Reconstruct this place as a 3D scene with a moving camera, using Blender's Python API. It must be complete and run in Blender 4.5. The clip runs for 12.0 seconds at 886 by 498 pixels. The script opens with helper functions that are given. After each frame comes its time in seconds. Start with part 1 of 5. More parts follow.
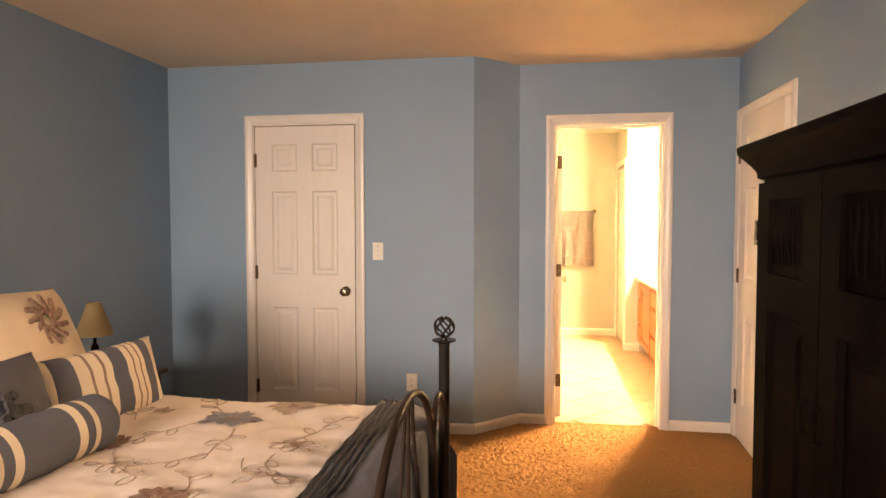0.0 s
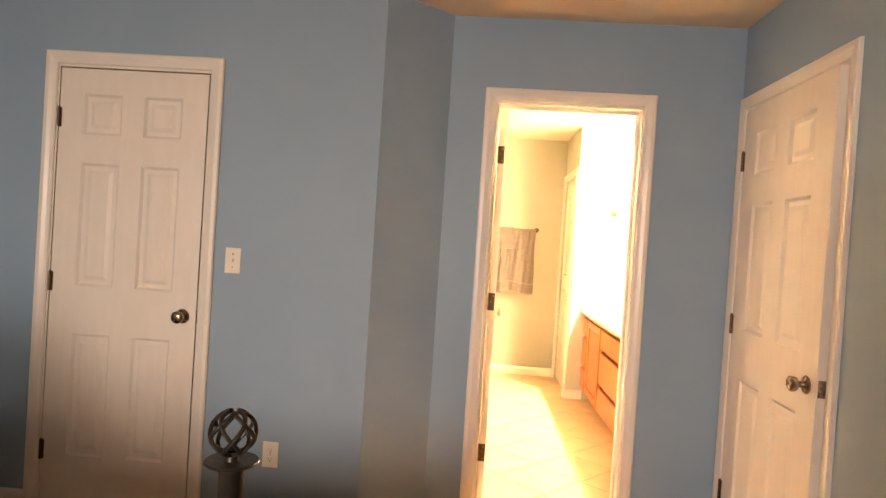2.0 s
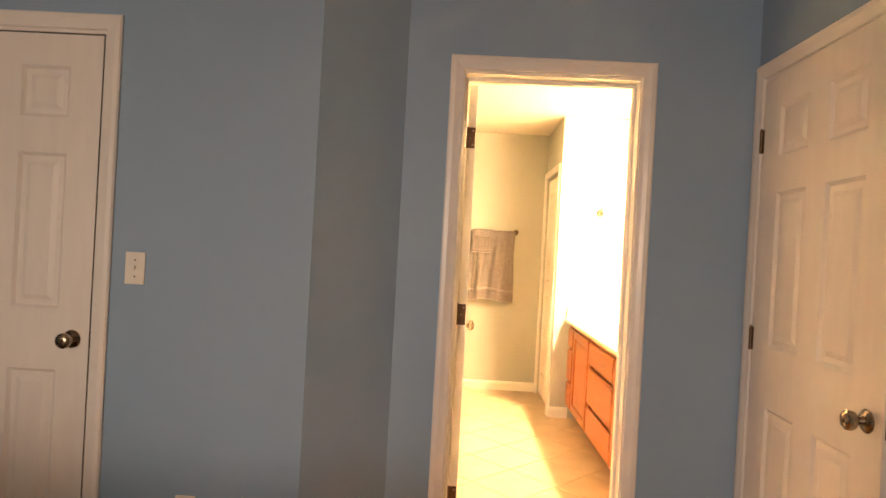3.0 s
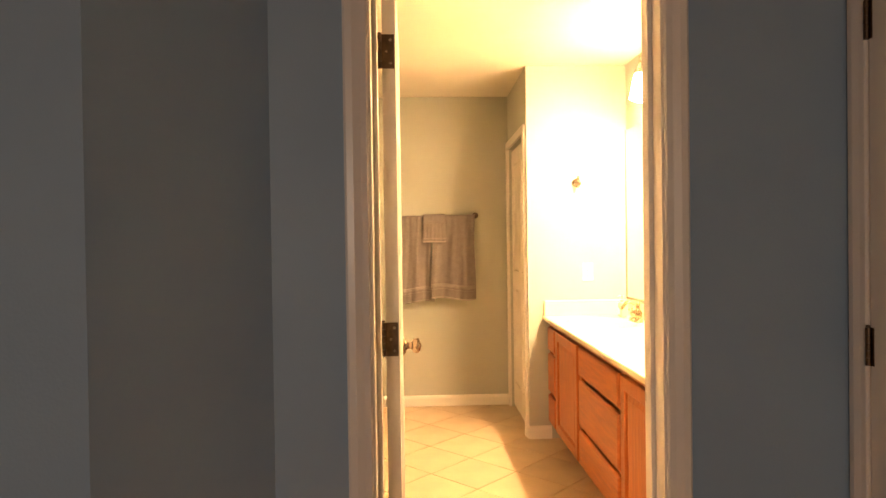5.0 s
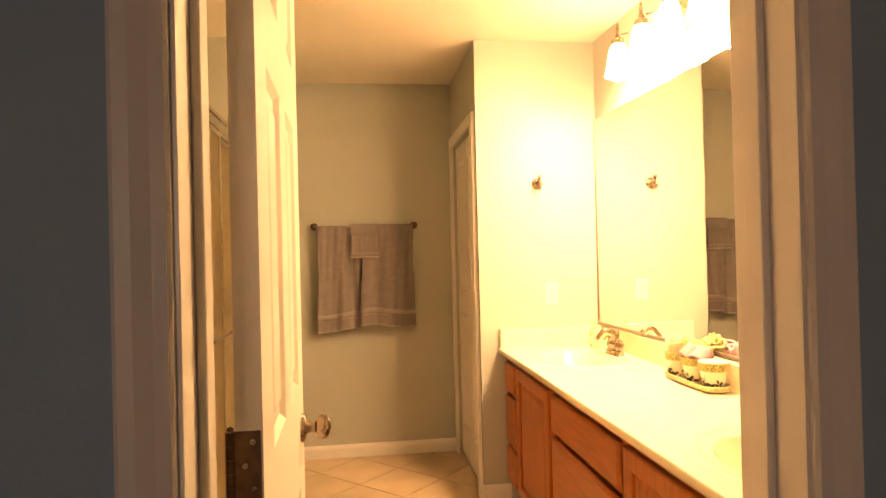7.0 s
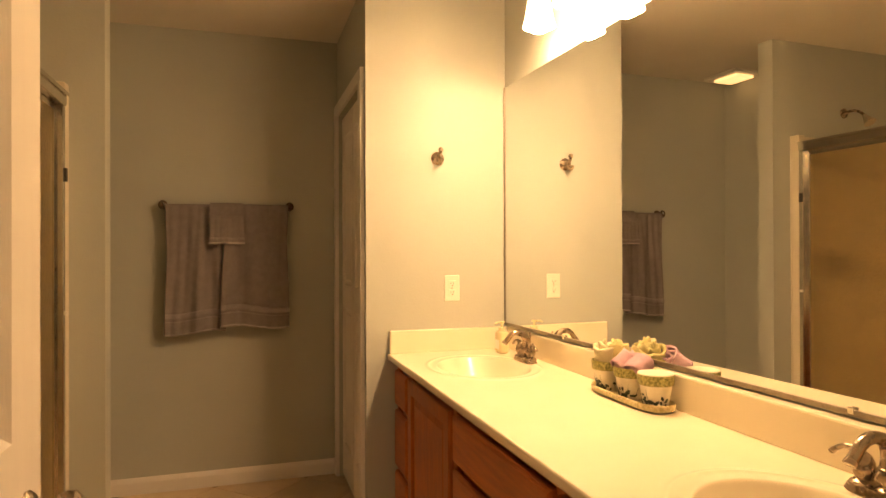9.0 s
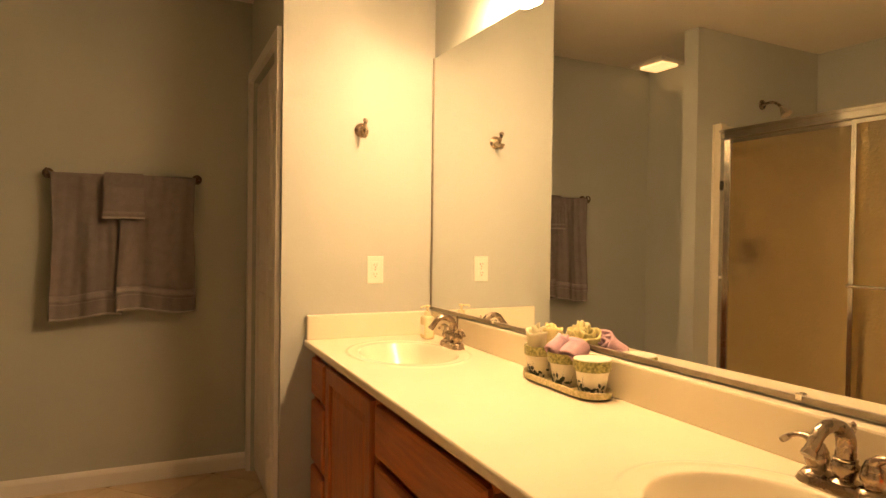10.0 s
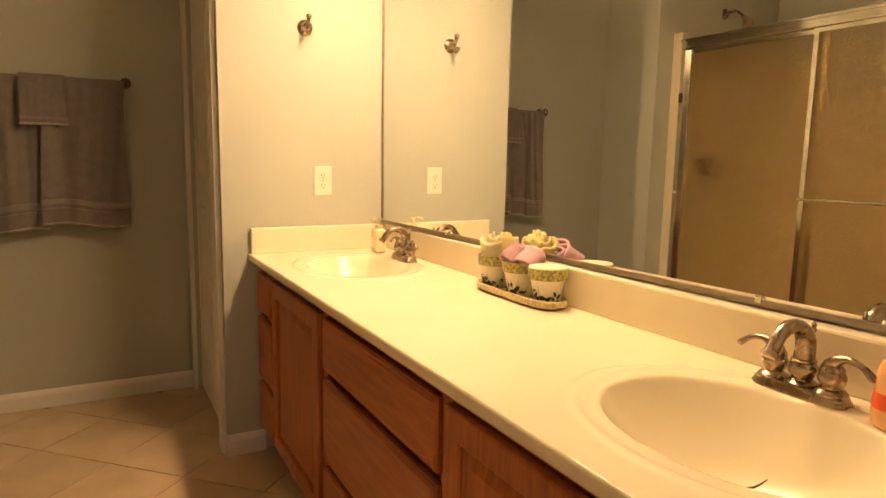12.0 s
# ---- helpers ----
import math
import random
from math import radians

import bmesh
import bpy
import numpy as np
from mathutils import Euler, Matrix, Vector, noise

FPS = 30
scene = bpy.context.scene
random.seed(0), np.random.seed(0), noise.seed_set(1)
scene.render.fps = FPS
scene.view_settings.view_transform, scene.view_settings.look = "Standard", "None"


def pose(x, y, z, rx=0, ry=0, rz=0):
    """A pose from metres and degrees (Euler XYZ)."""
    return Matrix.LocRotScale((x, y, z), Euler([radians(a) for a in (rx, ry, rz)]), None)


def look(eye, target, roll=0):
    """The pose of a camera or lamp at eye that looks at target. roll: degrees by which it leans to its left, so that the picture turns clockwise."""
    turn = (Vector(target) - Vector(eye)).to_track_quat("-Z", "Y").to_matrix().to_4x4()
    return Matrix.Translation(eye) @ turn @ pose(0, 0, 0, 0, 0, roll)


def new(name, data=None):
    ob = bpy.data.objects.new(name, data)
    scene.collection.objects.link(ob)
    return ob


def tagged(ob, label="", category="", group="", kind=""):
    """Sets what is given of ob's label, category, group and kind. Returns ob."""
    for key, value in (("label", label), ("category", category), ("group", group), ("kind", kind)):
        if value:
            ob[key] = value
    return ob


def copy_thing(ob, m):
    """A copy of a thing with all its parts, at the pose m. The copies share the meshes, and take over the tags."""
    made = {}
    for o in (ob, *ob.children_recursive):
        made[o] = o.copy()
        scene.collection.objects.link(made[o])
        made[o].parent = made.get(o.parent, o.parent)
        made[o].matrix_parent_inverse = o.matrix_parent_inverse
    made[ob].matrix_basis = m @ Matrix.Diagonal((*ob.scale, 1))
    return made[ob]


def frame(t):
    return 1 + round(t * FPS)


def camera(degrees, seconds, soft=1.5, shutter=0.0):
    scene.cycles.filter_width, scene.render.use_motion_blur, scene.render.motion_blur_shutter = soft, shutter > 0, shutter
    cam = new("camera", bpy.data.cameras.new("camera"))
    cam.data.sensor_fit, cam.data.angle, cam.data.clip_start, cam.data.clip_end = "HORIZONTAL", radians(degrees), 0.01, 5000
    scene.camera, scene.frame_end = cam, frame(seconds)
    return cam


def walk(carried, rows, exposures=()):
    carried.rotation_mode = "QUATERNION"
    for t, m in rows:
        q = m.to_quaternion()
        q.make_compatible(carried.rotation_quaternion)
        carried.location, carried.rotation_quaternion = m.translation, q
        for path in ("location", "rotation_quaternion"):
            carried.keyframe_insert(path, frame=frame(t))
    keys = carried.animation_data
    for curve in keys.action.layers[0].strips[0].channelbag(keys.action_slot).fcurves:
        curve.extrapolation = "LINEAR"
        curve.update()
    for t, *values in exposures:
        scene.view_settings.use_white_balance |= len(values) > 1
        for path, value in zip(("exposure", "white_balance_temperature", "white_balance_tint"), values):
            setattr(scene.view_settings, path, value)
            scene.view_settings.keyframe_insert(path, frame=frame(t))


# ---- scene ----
cam = camera(70.0, 12.0)
PATH = [
    (0, (0.553, 3.253, 1.395), (0.248, 5.227, 1.305), -0.0),
    (0.5, (0.572, 3.603, 1.389), (0.341, 5.588, 1.302), 1.2),
    (1, (0.58, 3.881, 1.37), (0.381, 5.87, 1.304), 2.3),
    (1.5, (0.583, 4.222, 1.359), (0.427, 6.215, 1.308), 3.2),
    (2, (0.593, 4.502, 1.35), (0.484, 6.499, 1.319), 3.7),
    (2.5, (0.622, 4.784, 1.332), (0.533, 6.782, 1.318), 3.6),
    (3, (0.654, 5.056, 1.328), (0.604, 7.056, 1.322), 3.1),
    (3.2, (0.659, 5.123, 1.314), (0.625, 7.122, 1.317), 2.7),
    (4.8, (0.73, 5.984, 1.296), (0.788, 7.983, 1.274), -0.5),
    (5, (0.763, 6.093, 1.3), (0.83, 8.092, 1.277), -0.8),
    (5.5, (0.801, 6.33, 1.312), (0.9, 8.327, 1.284), -1.3),
    (6, (0.829, 6.517, 1.302), (0.975, 8.511, 1.286), -1.7),
    (6.5, (0.825, 6.741, 1.322), (1.025, 8.731, 1.313), -1.8),
    (7, (0.83, 6.916, 1.312), (1.092, 8.899, 1.326), -1.4),
    (8.8, (0.934, 7.453, 1.263), (1.52, 9.365, 1.275), -0.7),
    (9, (0.95, 7.481, 1.253), (1.549, 9.389, 1.261), -0.2),
    (9.5, (0.977, 7.573, 1.23), (1.696, 9.439, 1.221), 0.4),
    (10, (0.989, 7.643, 1.221), (1.822, 9.461, 1.19), 0.8),
    (10.5, (1.009, 7.684, 1.199), (1.948, 9.448, 1.126), 1.3),
    (11, (1.027, 7.717, 1.184), (1.979, 9.467, 1.005), 1.4),
    (11.5, (1.045, 7.728, 1.175), (1.994, 9.47, 0.928), 1.3),
    (12, (1.044, 7.727, 1.171), (1.998, 9.464, 0.898), 1.1),
]
EXPOSURES = [(0, 3.62, 6750, 12), (2.0, 3.45, 6600, 10), (3.2, 2.75, 6700, 11), (4.8, 1.9, 7050, 13), (5.5, 1.72, 7100, 14), (6.5, 1.34, 7500, 17), (7.2, 1.0, 7750, 19), (8.8, -0.05, 7150, 16), (10.0, -0.17, 6900, 14), (12.0, -0.17, 6450, 10)]
walk(cam, [(t, look(eye, target, roll)) for t, eye, target, roll in PATH], EXPOSURES)

# ---- world and lights ----
world = bpy.data.worlds.new("world")
scene.world = world
world.use_nodes = True
wn = world.node_tree
sky = wn.nodes.new("ShaderNodeTexSky")
sky.sky_type, sky.sun_disc = "NISHITA", False
sky.sun_elevation, sky.sun_rotation = radians(35), radians(120)
wn.links.new(sky.outputs["Color"], wn.nodes["Background"].inputs["Color"])
wn.nodes["Background"].inputs["Strength"].default_value = 0.02


def area_light(name, m, sx, sy, watts, colour):
    d = bpy.data.lights.new(name, "AREA")
    d.shape, d.size, d.size_y, d.energy, d.color = "RECTANGLE", sx, sy, watts, colour
    ob = new(name, d)
    ob.matrix_basis = m
    return ob


WINDOW_WATTS, SHADE_GLOW, BULB_GLOW, FAN_GLOW, LAMP_WARM = 7.2, 28.0, 390.0, 1.7, (1.0, 0.628, 0.31)
area_light("window_daylight", look((-1.12, 0.66, 1.62), (-0.45, 4.2, 0.55)), 1.55, 1.1, WINDOW_WATTS, (1.0, 0.77, 0.605)).data.spread = radians(95)

# ---- materials ----
MATS = {}


def mat(name, c1, c2=None, scale=6.0, rough=0.6, metal=0.0, bump=0.0, bscale=200.0, vary=0.0, stretch=(1, 1, 1), detail=4.0, spec=0.5):
    """A surface with broad variation between two colours, fine relief and an uneven gloss."""
    if name in MATS:
        return MATS[name]
    m = bpy.data.materials.new(name)
    m.use_nodes = True
    nt = m.node_tree
    b = nt.nodes["Principled BSDF"]
    b.inputs["Roughness"].default_value, b.inputs["Metallic"].default_value = rough, metal
    b.inputs["Specular IOR Level"].default_value = spec
    tc = nt.nodes.new("ShaderNodeTexCoord")
    mp = nt.nodes.new("ShaderNodeMapping")
    mp.inputs["Scale"].default_value = stretch
    nt.links.new(tc.outputs["Object"], mp.inputs["Vector"])
    n = nt.nodes.new("ShaderNodeTexNoise")
    n.inputs["Scale"].default_value, n.inputs["Detail"].default_value = scale, detail
    nt.links.new(mp.outputs["Vector"], n.inputs["Vector"])
    r = nt.nodes.new("ShaderNodeValToRGB")
    r.color_ramp.elements[0].position, r.color_ramp.elements[1].position = 0.35, 0.65
    c2 = c2 or tuple(v * 0.93 for v in c1)
    r.color_ramp.elements[0].color, r.color_ramp.elements[1].color = (*c2, 1), (*c1, 1)
    nt.links.new(n.outputs["Fac"], r.inputs["Fac"])
    out = r.outputs["Color"]
    if vary:
        oi = nt.nodes.new("ShaderNodeObjectInfo")
        h = nt.nodes.new("ShaderNodeHueSaturation")
        mr = nt.nodes.new("ShaderNodeMapRange")
        mr.inputs["To Min"].default_value, mr.inputs["To Max"].default_value = 1 - vary, 1 + vary
        nt.links.new(oi.outputs["Random"], mr.inputs["Value"])
        nt.links.new(mr.outputs["Result"], h.inputs["Value"])
        nt.links.new(out, h.inputs["Color"])
        out = h.outputs["Color"]
    nt.links.new(out, b.inputs["Base Color"])
    rr = nt.nodes.new("ShaderNodeMapRange")
    rr.inputs["To Min"].default_value, rr.inputs["To Max"].default_value = max(0.02, rough - 0.06), min(1, rough + 0.06)
    nt.links.new(n.outputs["Fac"], rr.inputs["Value"])
    nt.links.new(rr.outputs["Result"], b.inputs["Roughness"])
    if bump:
        n2 = nt.nodes.new("ShaderNodeTexNoise")
        n2.inputs["Scale"].default_value, n2.inputs["Detail"].default_value = bscale, 3
        nt.links.new(mp.outputs["Vector"], n2.inputs["Vector"])
        bp = nt.nodes.new("ShaderNodeBump")
        bp.inputs["Strength"].default_value, bp.inputs["Distance"].default_value = bump, 0.004
        nt.links.new(n2.outputs["Fac"], bp.inputs["Height"])
        nt.links.new(bp.outputs["Normal"], b.inputs["Normal"])
    MATS[name] = m
    return m


def stripe_mat(name, axis, stops, base, weave=900.0):
    """Cloth with woven stripes across one axis of its object: stops are (place, colour) in metres from -0.5 to 0.5."""
    m = mat(name, base, rough=0.9, bump=0.5, bscale=weave)
    nt = m.node_tree
    tc = nt.nodes.new("ShaderNodeTexCoord")
    sx = nt.nodes.new("ShaderNodeSeparateXYZ")
    nt.links.new(tc.outputs["Object"], sx.inputs["Vector"])
    ad = nt.nodes.new("ShaderNodeMath")
    ad.operation, ad.inputs[1].default_value = "ADD", 0.5
    nt.links.new(sx.outputs[axis], ad.inputs[0])
    r = nt.nodes.new("ShaderNodeValToRGB")
    r.color_ramp.interpolation = "CONSTANT"
    e = r.color_ramp.elements
    e[0].position, e[0].color = 0.0, (*stops[0][1], 1)
    e.remove(e[1])
    for p, c in stops[1:]:
        q = e.new(p + 0.5)
        q.color = (*c, 1)
    nt.links.new(ad.outputs[0], r.inputs["Fac"])
    nt.links.new(r.outputs["Color"], nt.nodes["Principled BSDF"].inputs["Base Color"])
    return m


def glow_mat(name, colour, strength):
    m = bpy.data.materials.new(name)
    m.use_nodes = True
    b = m.node_tree.nodes["Principled BSDF"]
    b.inputs["Base Color"].default_value = (0.9, 0.88, 0.82, 1)
    b.inputs["Roughness"].default_value = 0.35
    b.inputs["Emission Color"].default_value = (*colour, 1)
    b.inputs["Emission Strength"].default_value = strength
    MATS[name] = m
    return m


def glass_mat(name, colour, rough, bump=0.0, scale=60.0):
    m = mat(name, colour, rough=rough, bump=bump, bscale=scale)
    b = m.node_tree.nodes["Principled BSDF"]
    b.inputs["Transmission Weight"].default_value = 1.0
    b.inputs["IOR"].default_value = 1.3
    return m


BLUE = mat("blue_wall_paint", (0.262, 0.378, 0.51), (0.247, 0.358, 0.49), 2.5, 0.55, bump=0.12, bscale=140)
SAGE = mat("sage_wall_paint", (0.475, 0.49, 0.44), (0.455, 0.47, 0.42), 2.5, 0.5, bump=0.12, bscale=140)
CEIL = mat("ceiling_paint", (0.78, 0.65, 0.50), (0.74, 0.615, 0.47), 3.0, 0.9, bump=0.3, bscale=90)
BATHCEIL = mat("bath_ceiling_paint", (0.80, 0.76, 0.68), (0.77, 0.73, 0.65), 3.0, 0.85, bump=0.3, bscale=90)
WHITE = mat("white_trim_paint", (0.80, 0.77, 0.73), (0.77, 0.74, 0.70), 5.0, 0.32, bump=0.05, bscale=60)
DOORW = mat("white_door_paint", (0.80, 0.76, 0.71), (0.77, 0.73, 0.68), 4.0, 0.38, bump=0.12, bscale=50, stretch=(6, 6, 1))
CARPET = mat("brown_carpet", (0.41, 0.225, 0.09), (0.29, 0.155, 0.06), 140.0, 0.95, bump=1.0, bscale=420, spec=0.1)
TILE = mat("beige_floor_tile", (0.60, 0.46, 0.31), (0.51, 0.38, 0.25), 5.0, 0.33, bump=0.06, bscale=70, vary=0.06)
GROUT = mat("dark_grout", (0.33, 0.24, 0.16), scale=40, rough=0.9, bump=0.3)
OAK = mat("oak_cabinet", (0.44, 0.135, 0.033), (0.31, 0.082, 0.019), 9.0, 0.36, bump=0.18, bscale=45, stretch=(7, 7, 0.7), vary=0.08)
OAKH = mat("oak_drawer", (0.44, 0.135, 0.033), (0.32, 0.085, 0.019), 9.0, 0.36, bump=0.18, bscale=45, stretch=(7, 0.7, 7), vary=0.08)
MARBLE = mat("cultured_marble", (0.81, 0.735, 0.56), (0.79, 0.71, 0.535), 5.0, 0.2, spec=0.5)
for lk in list(MARBLE.node_tree.links):
    if lk.to_socket.name == "Roughness":
        MARBLE.node_tree.links.remove(lk)
NICKEL = mat("brushed_nickel", (0.40, 0.32, 0.24), (0.33, 0.265, 0.195), 40.0, 0.27, 1.0)
CHANNEL = mat("dull_mirror_channel", (0.36, 0.32, 0.26), (0.30, 0.265, 0.215), 40.0, 0.42, 1.0)
BRASSY = mat("antique_hinge_metal", (0.15, 0.10, 0.065), (0.10, 0.068, 0.045), 60.0, 0.38, 1.0)
CHROME = mat("shower_chrome", (0.75, 0.71, 0.64), (0.68, 0.64, 0.57), 20.0, 0.16, 1.0)
PLATE = mat("ivory_plastic", (0.80, 0.76, 0.67), scale=8, rough=0.35)
SLOT = mat("dark_slot", (0.03, 0.025, 0.02), rough=0.7)
BLACKWOOD = mat("black_stained_wood", (0.0062, 0.0040, 0.0030), (0.003, 0.0021, 0.0017), 8.0, 0.6, bump=0.25, bscale=60, stretch=(6, 6, 0.8), spec=0.015)
DARKWOOD = mat("dark_walnut", (0.06, 0.026, 0.015), (0.035, 0.014, 0.008), 9.0, 0.35, bump=0.15, bscale=60, stretch=(1, 6, 6))
IRON = mat("black_iron", (0.022, 0.02, 0.019), (0.032, 0.026, 0.022), 50.0, 0.42, 0.3, bump=0.15, bscale=120)
BRONZE = mat("dark_bronze_tube", (0.022, 0.013, 0.009), (0.032, 0.019, 0.013), 30.0, 0.5, spec=0.25)
SLATE = mat("slate_pillow_cloth", (0.105, 0.11, 0.14), (0.085, 0.09, 0.115), 12.0, 0.9, bump=0.5, bscale=600, spec=0.2)
COVER = mat("cream_comforter", (0.81, 0.73, 0.68), (0.77, 0.685, 0.63), 7.0, 0.92, bump=0.5, bscale=500, spec=0.2)
SHAM = mat("peach_sham", (0.76, 0.64, 0.50), (0.71, 0.59, 0.45), 7.0, 0.9, bump=0.5, bscale=500, spec=0.2)
GREYCLOTH = mat("slate_blanket", (0.175, 0.195, 0.245), (0.145, 0.16, 0.205), 9.0, 0.9, bump=0.5, bscale=600, spec=0.2)
SKIRT = mat("blue_bed_skirt", (0.16, 0.24, 0.33), (0.13, 0.20, 0.285), 9.0, 0.9, bump=0.4, bscale=600, spec=0.2)
DARKCLOTH = mat("charcoal_piping", (0.06, 0.06, 0.07), (0.045, 0.045, 0.052), 40.0, 0.9)
THREAD = mat("taupe_thread", (0.44, 0.35, 0.28), (0.34, 0.26, 0.20), 60.0, 0.75, bump=0.6, bscale=300)
THREADG = mat("grey_thread", (0.27, 0.27, 0.31), (0.15, 0.155, 0.18), 70.0, 0.75, bump=0.6, bscale=300)
THREADB = mat("brown_thread", (0.20, 0.115, 0.085), (0.34, 0.23, 0.18), 70.0, 0.75, bump=0.6, bscale=300)
TOWEL = mat("grey_terry", (0.25, 0.22, 0.215), (0.225, 0.195, 0.19), 30.0, 0.97, bump=0.6, bscale=650, spec=0.1)
TOWELBAND = mat("grey_towel_band", (0.285, 0.255, 0.245), (0.26, 0.23, 0.22), 60.0, 0.75, bump=0.3, bscale=300)
TOWELHEM = mat("pale_towel_hem", (0.38, 0.345, 0.325), scale=60, rough=0.9)
SHADECLOTH = mat("tan_lamp_shade", (0.36, 0.27, 0.13), (0.32, 0.24, 0.115), 12.0, 0.85, bump=0.2, bscale=500)
FIBRE = mat("cream_shower_surround", (0.68, 0.62, 0.49), (0.65, 0.59, 0.465), 4.0, 0.3)
OBSCURE = glass_mat("obscure_shower_glass", (0.80, 0.69, 0.45), 0.42, 0.7, 70.0)
CLEAR = glass_mat("clear_plastic", (0.95, 0.93, 0.88), 0.05)
MIRROR = mat("mirror_silver", (0.90, 0.91, 0.89), (0.90, 0.91, 0.89), 1.0, 0.0, 1.0)
MIRROR.node_tree.nodes["Principled BSDF"].inputs["Roughness"].default_value = 0.0
for lk in list(MIRROR.node_tree.links):
    if lk.to_socket.name == "Roughness":
        MIRROR.node_tree.links.remove(lk)
PALEPLASTIC = mat("pale_yellow_plastic", (0.78, 0.68, 0.42), (0.75, 0.645, 0.38), 12.0, 0.2)
YELLOWSOAP = mat("yellow_soap", (0.74, 0.56, 0.16), scale=10, rough=0.25)
ORANGE = mat("orange_bottle", (0.78, 0.12, 0.03), (0.72, 0.10, 0.025), 8.0, 0.3)
PEACH = mat("peach_bottle", (0.80, 0.47, 0.24), (0.76, 0.42, 0.20), 8.0, 0.25)
POT = mat("painted_pot_cream", (0.80, 0.75, 0.62), (0.72, 0.66, 0.52), 45.0, 0.4, bump=0.1)
POTGREEN = mat("speckled_olive_glaze", (0.52, 0.47, 0.17), (0.17, 0.17, 0.045), 150.0, 0.4)
POTDARK = mat("dark_plant_paint", (0.06, 0.085, 0.055), (0.03, 0.04, 0.03), 60.0, 0.5)
TRAYM = mat("mosaic_tray_glaze", (0.70, 0.61, 0.38), (0.42, 0.36, 0.16), 130.0, 0.35)
LILAC = mat("lilac_washcloth", (0.66, 0.43, 0.50), (0.61, 0.38, 0.46), 40.0, 0.95, bump=0.8, bscale=700)
LEMON = mat("lemon_washcloth", (0.80, 0.72, 0.36), (0.76, 0.67, 0.31), 40.0, 0.95, bump=0.8, bscale=700)
CREAMT = mat("cream_washcloth", (0.85, 0.79, 0.56), (0.81, 0.74, 0.51), 40.0, 0.95, bump=0.8, bscale=700)
DIRT = mat("dark_scuff", (0.10, 0.06, 0.035), rough=0.8)
GLOW = glow_mat("lit_frosted_shade", LAMP_WARM, SHADE_GLOW)
FANGLOW = glow_mat("lit_fan_lens", (1.0, 0.56, 0.22), FAN_GLOW)
BULB = glow_mat("lit_bulb", LAMP_WARM, BULB_GLOW)

# ---- mesh helpers ----


def box(bm, x0, x1, y0, y1, z0, z1, bevel=0.0, seg=2):
    r = bmesh.ops.create_cube(bm, size=1)
    for v in r["verts"]:
        v.co = Vector(((x0 + x1) / 2 + v.co.x * (x1 - x0), (y0 + y1) / 2 + v.co.y * (y1 - y0), (z0 + z1) / 2 + v.co.z * (z1 - z0)))
    if bevel:
        es = list({e for v in r["verts"] for e in v.link_edges})
        bmesh.ops.bevel(bm, geom=es, offset=bevel, segments=seg, profile=0.5, affect="EDGES")


def boxes(*rows, bevel=0.0):
    bm = bmesh.new()
    for r in rows:
        box(bm, *r, bevel=bevel)
    return bm


def grid_faces(bm, rows, close_u=False, close_v=False):
    vs = [[bm.verts.new(p) for p in row] for row in rows]
    nu, nv = len(vs), len(vs[0])
    for i in range(nu if close_u else nu - 1):
        for j in range(nv if close_v else nv - 1):
            a, b, c, d = vs[i][j], vs[(i + 1) % nu][j], vs[(i + 1) % nu][(j + 1) % nv], vs[i][(j + 1) % nv]
            bm.faces.new((a, b, c, d))
    return vs


def lathe(bm, profile, seg=24, m=Matrix()):
    rows = [[m @ Vector((r * math.cos(2 * math.pi * k / seg), r * math.sin(2 * math.pi * k / seg), z)) for k in range(seg)] for r, z in profile]
    vs = grid_faces(bm, rows, close_v=True)
    for row in (vs[0], vs[-1]):
        bm.faces.new(row)


def tube(bm, pts, radius, seg=10, closed=False):
    """A round bar along pts; radius is one number or one for each point."""
    pts = [Vector(p) for p in pts]
    n = len(pts)
    rad = radius if isinstance(radius, (list, tuple)) else [radius] * n
    side = None
    rows = []
    for i, p in enumerate(pts):
        a, b = (pts[(i - 1) % n], pts[(i + 1) % n]) if closed else (pts[max(0, i - 1)], pts[min(n - 1, i + 1)])
        d = (b - a).normalized()
        if side is None:
            side = d.cross(Vector((0, 0, 1)) if abs(d.z) < 0.9 else Vector((1, 0, 0))).normalized()
        side = (side - d * side.dot(d)).normalized()
        up = d.cross(side)
        rows.append([p + (side * math.cos(2 * math.pi * k / seg) + up * math.sin(2 * math.pi * k / seg)) * rad[i] for k in range(seg)])
    vs = grid_faces(bm, rows, close_u=closed, close_v=True)
    if not closed:
        bm.faces.new(vs[0]), bm.faces.new(vs[-1])


def thing(name, base=(0, 0, 0), label="", category="", group="", kind=""):
    """An empty at the thing's base; parts are modelled in the coordinates in which base is given."""
    ob = new(name)
    ob.empty_display_size = 0.1
    ob.location = base
    return tagged(ob, label, category, group, kind)


def part(name, bm, material, parent=None, label="", smooth=False, angle=35):
    """Links a bmesh as one mesh object, under a thing or a part."""
    bmesh.ops.recalc_face_normals(bm, faces=bm.faces)
    me = bpy.data.meshes.new(name)
    bm.to_mesh(me)
    bm.free()
    me.materials.append(material)
    if smooth:
        me.shade_smooth()
        me.set_sharp_from_angle(angle=radians(angle))
    ob = new(name, me)
    if parent is not None:
        ob.parent = parent
        if parent.type == "EMPTY":
            ob.matrix_parent_inverse = Matrix.Translation(-parent.location)
    if label:
        ob["label"] = label
    return ob


def structure(name, bm, material, label, category, smooth=False):
    return tagged(part(name, bm, material, smooth=smooth), label, category, kind="structure")


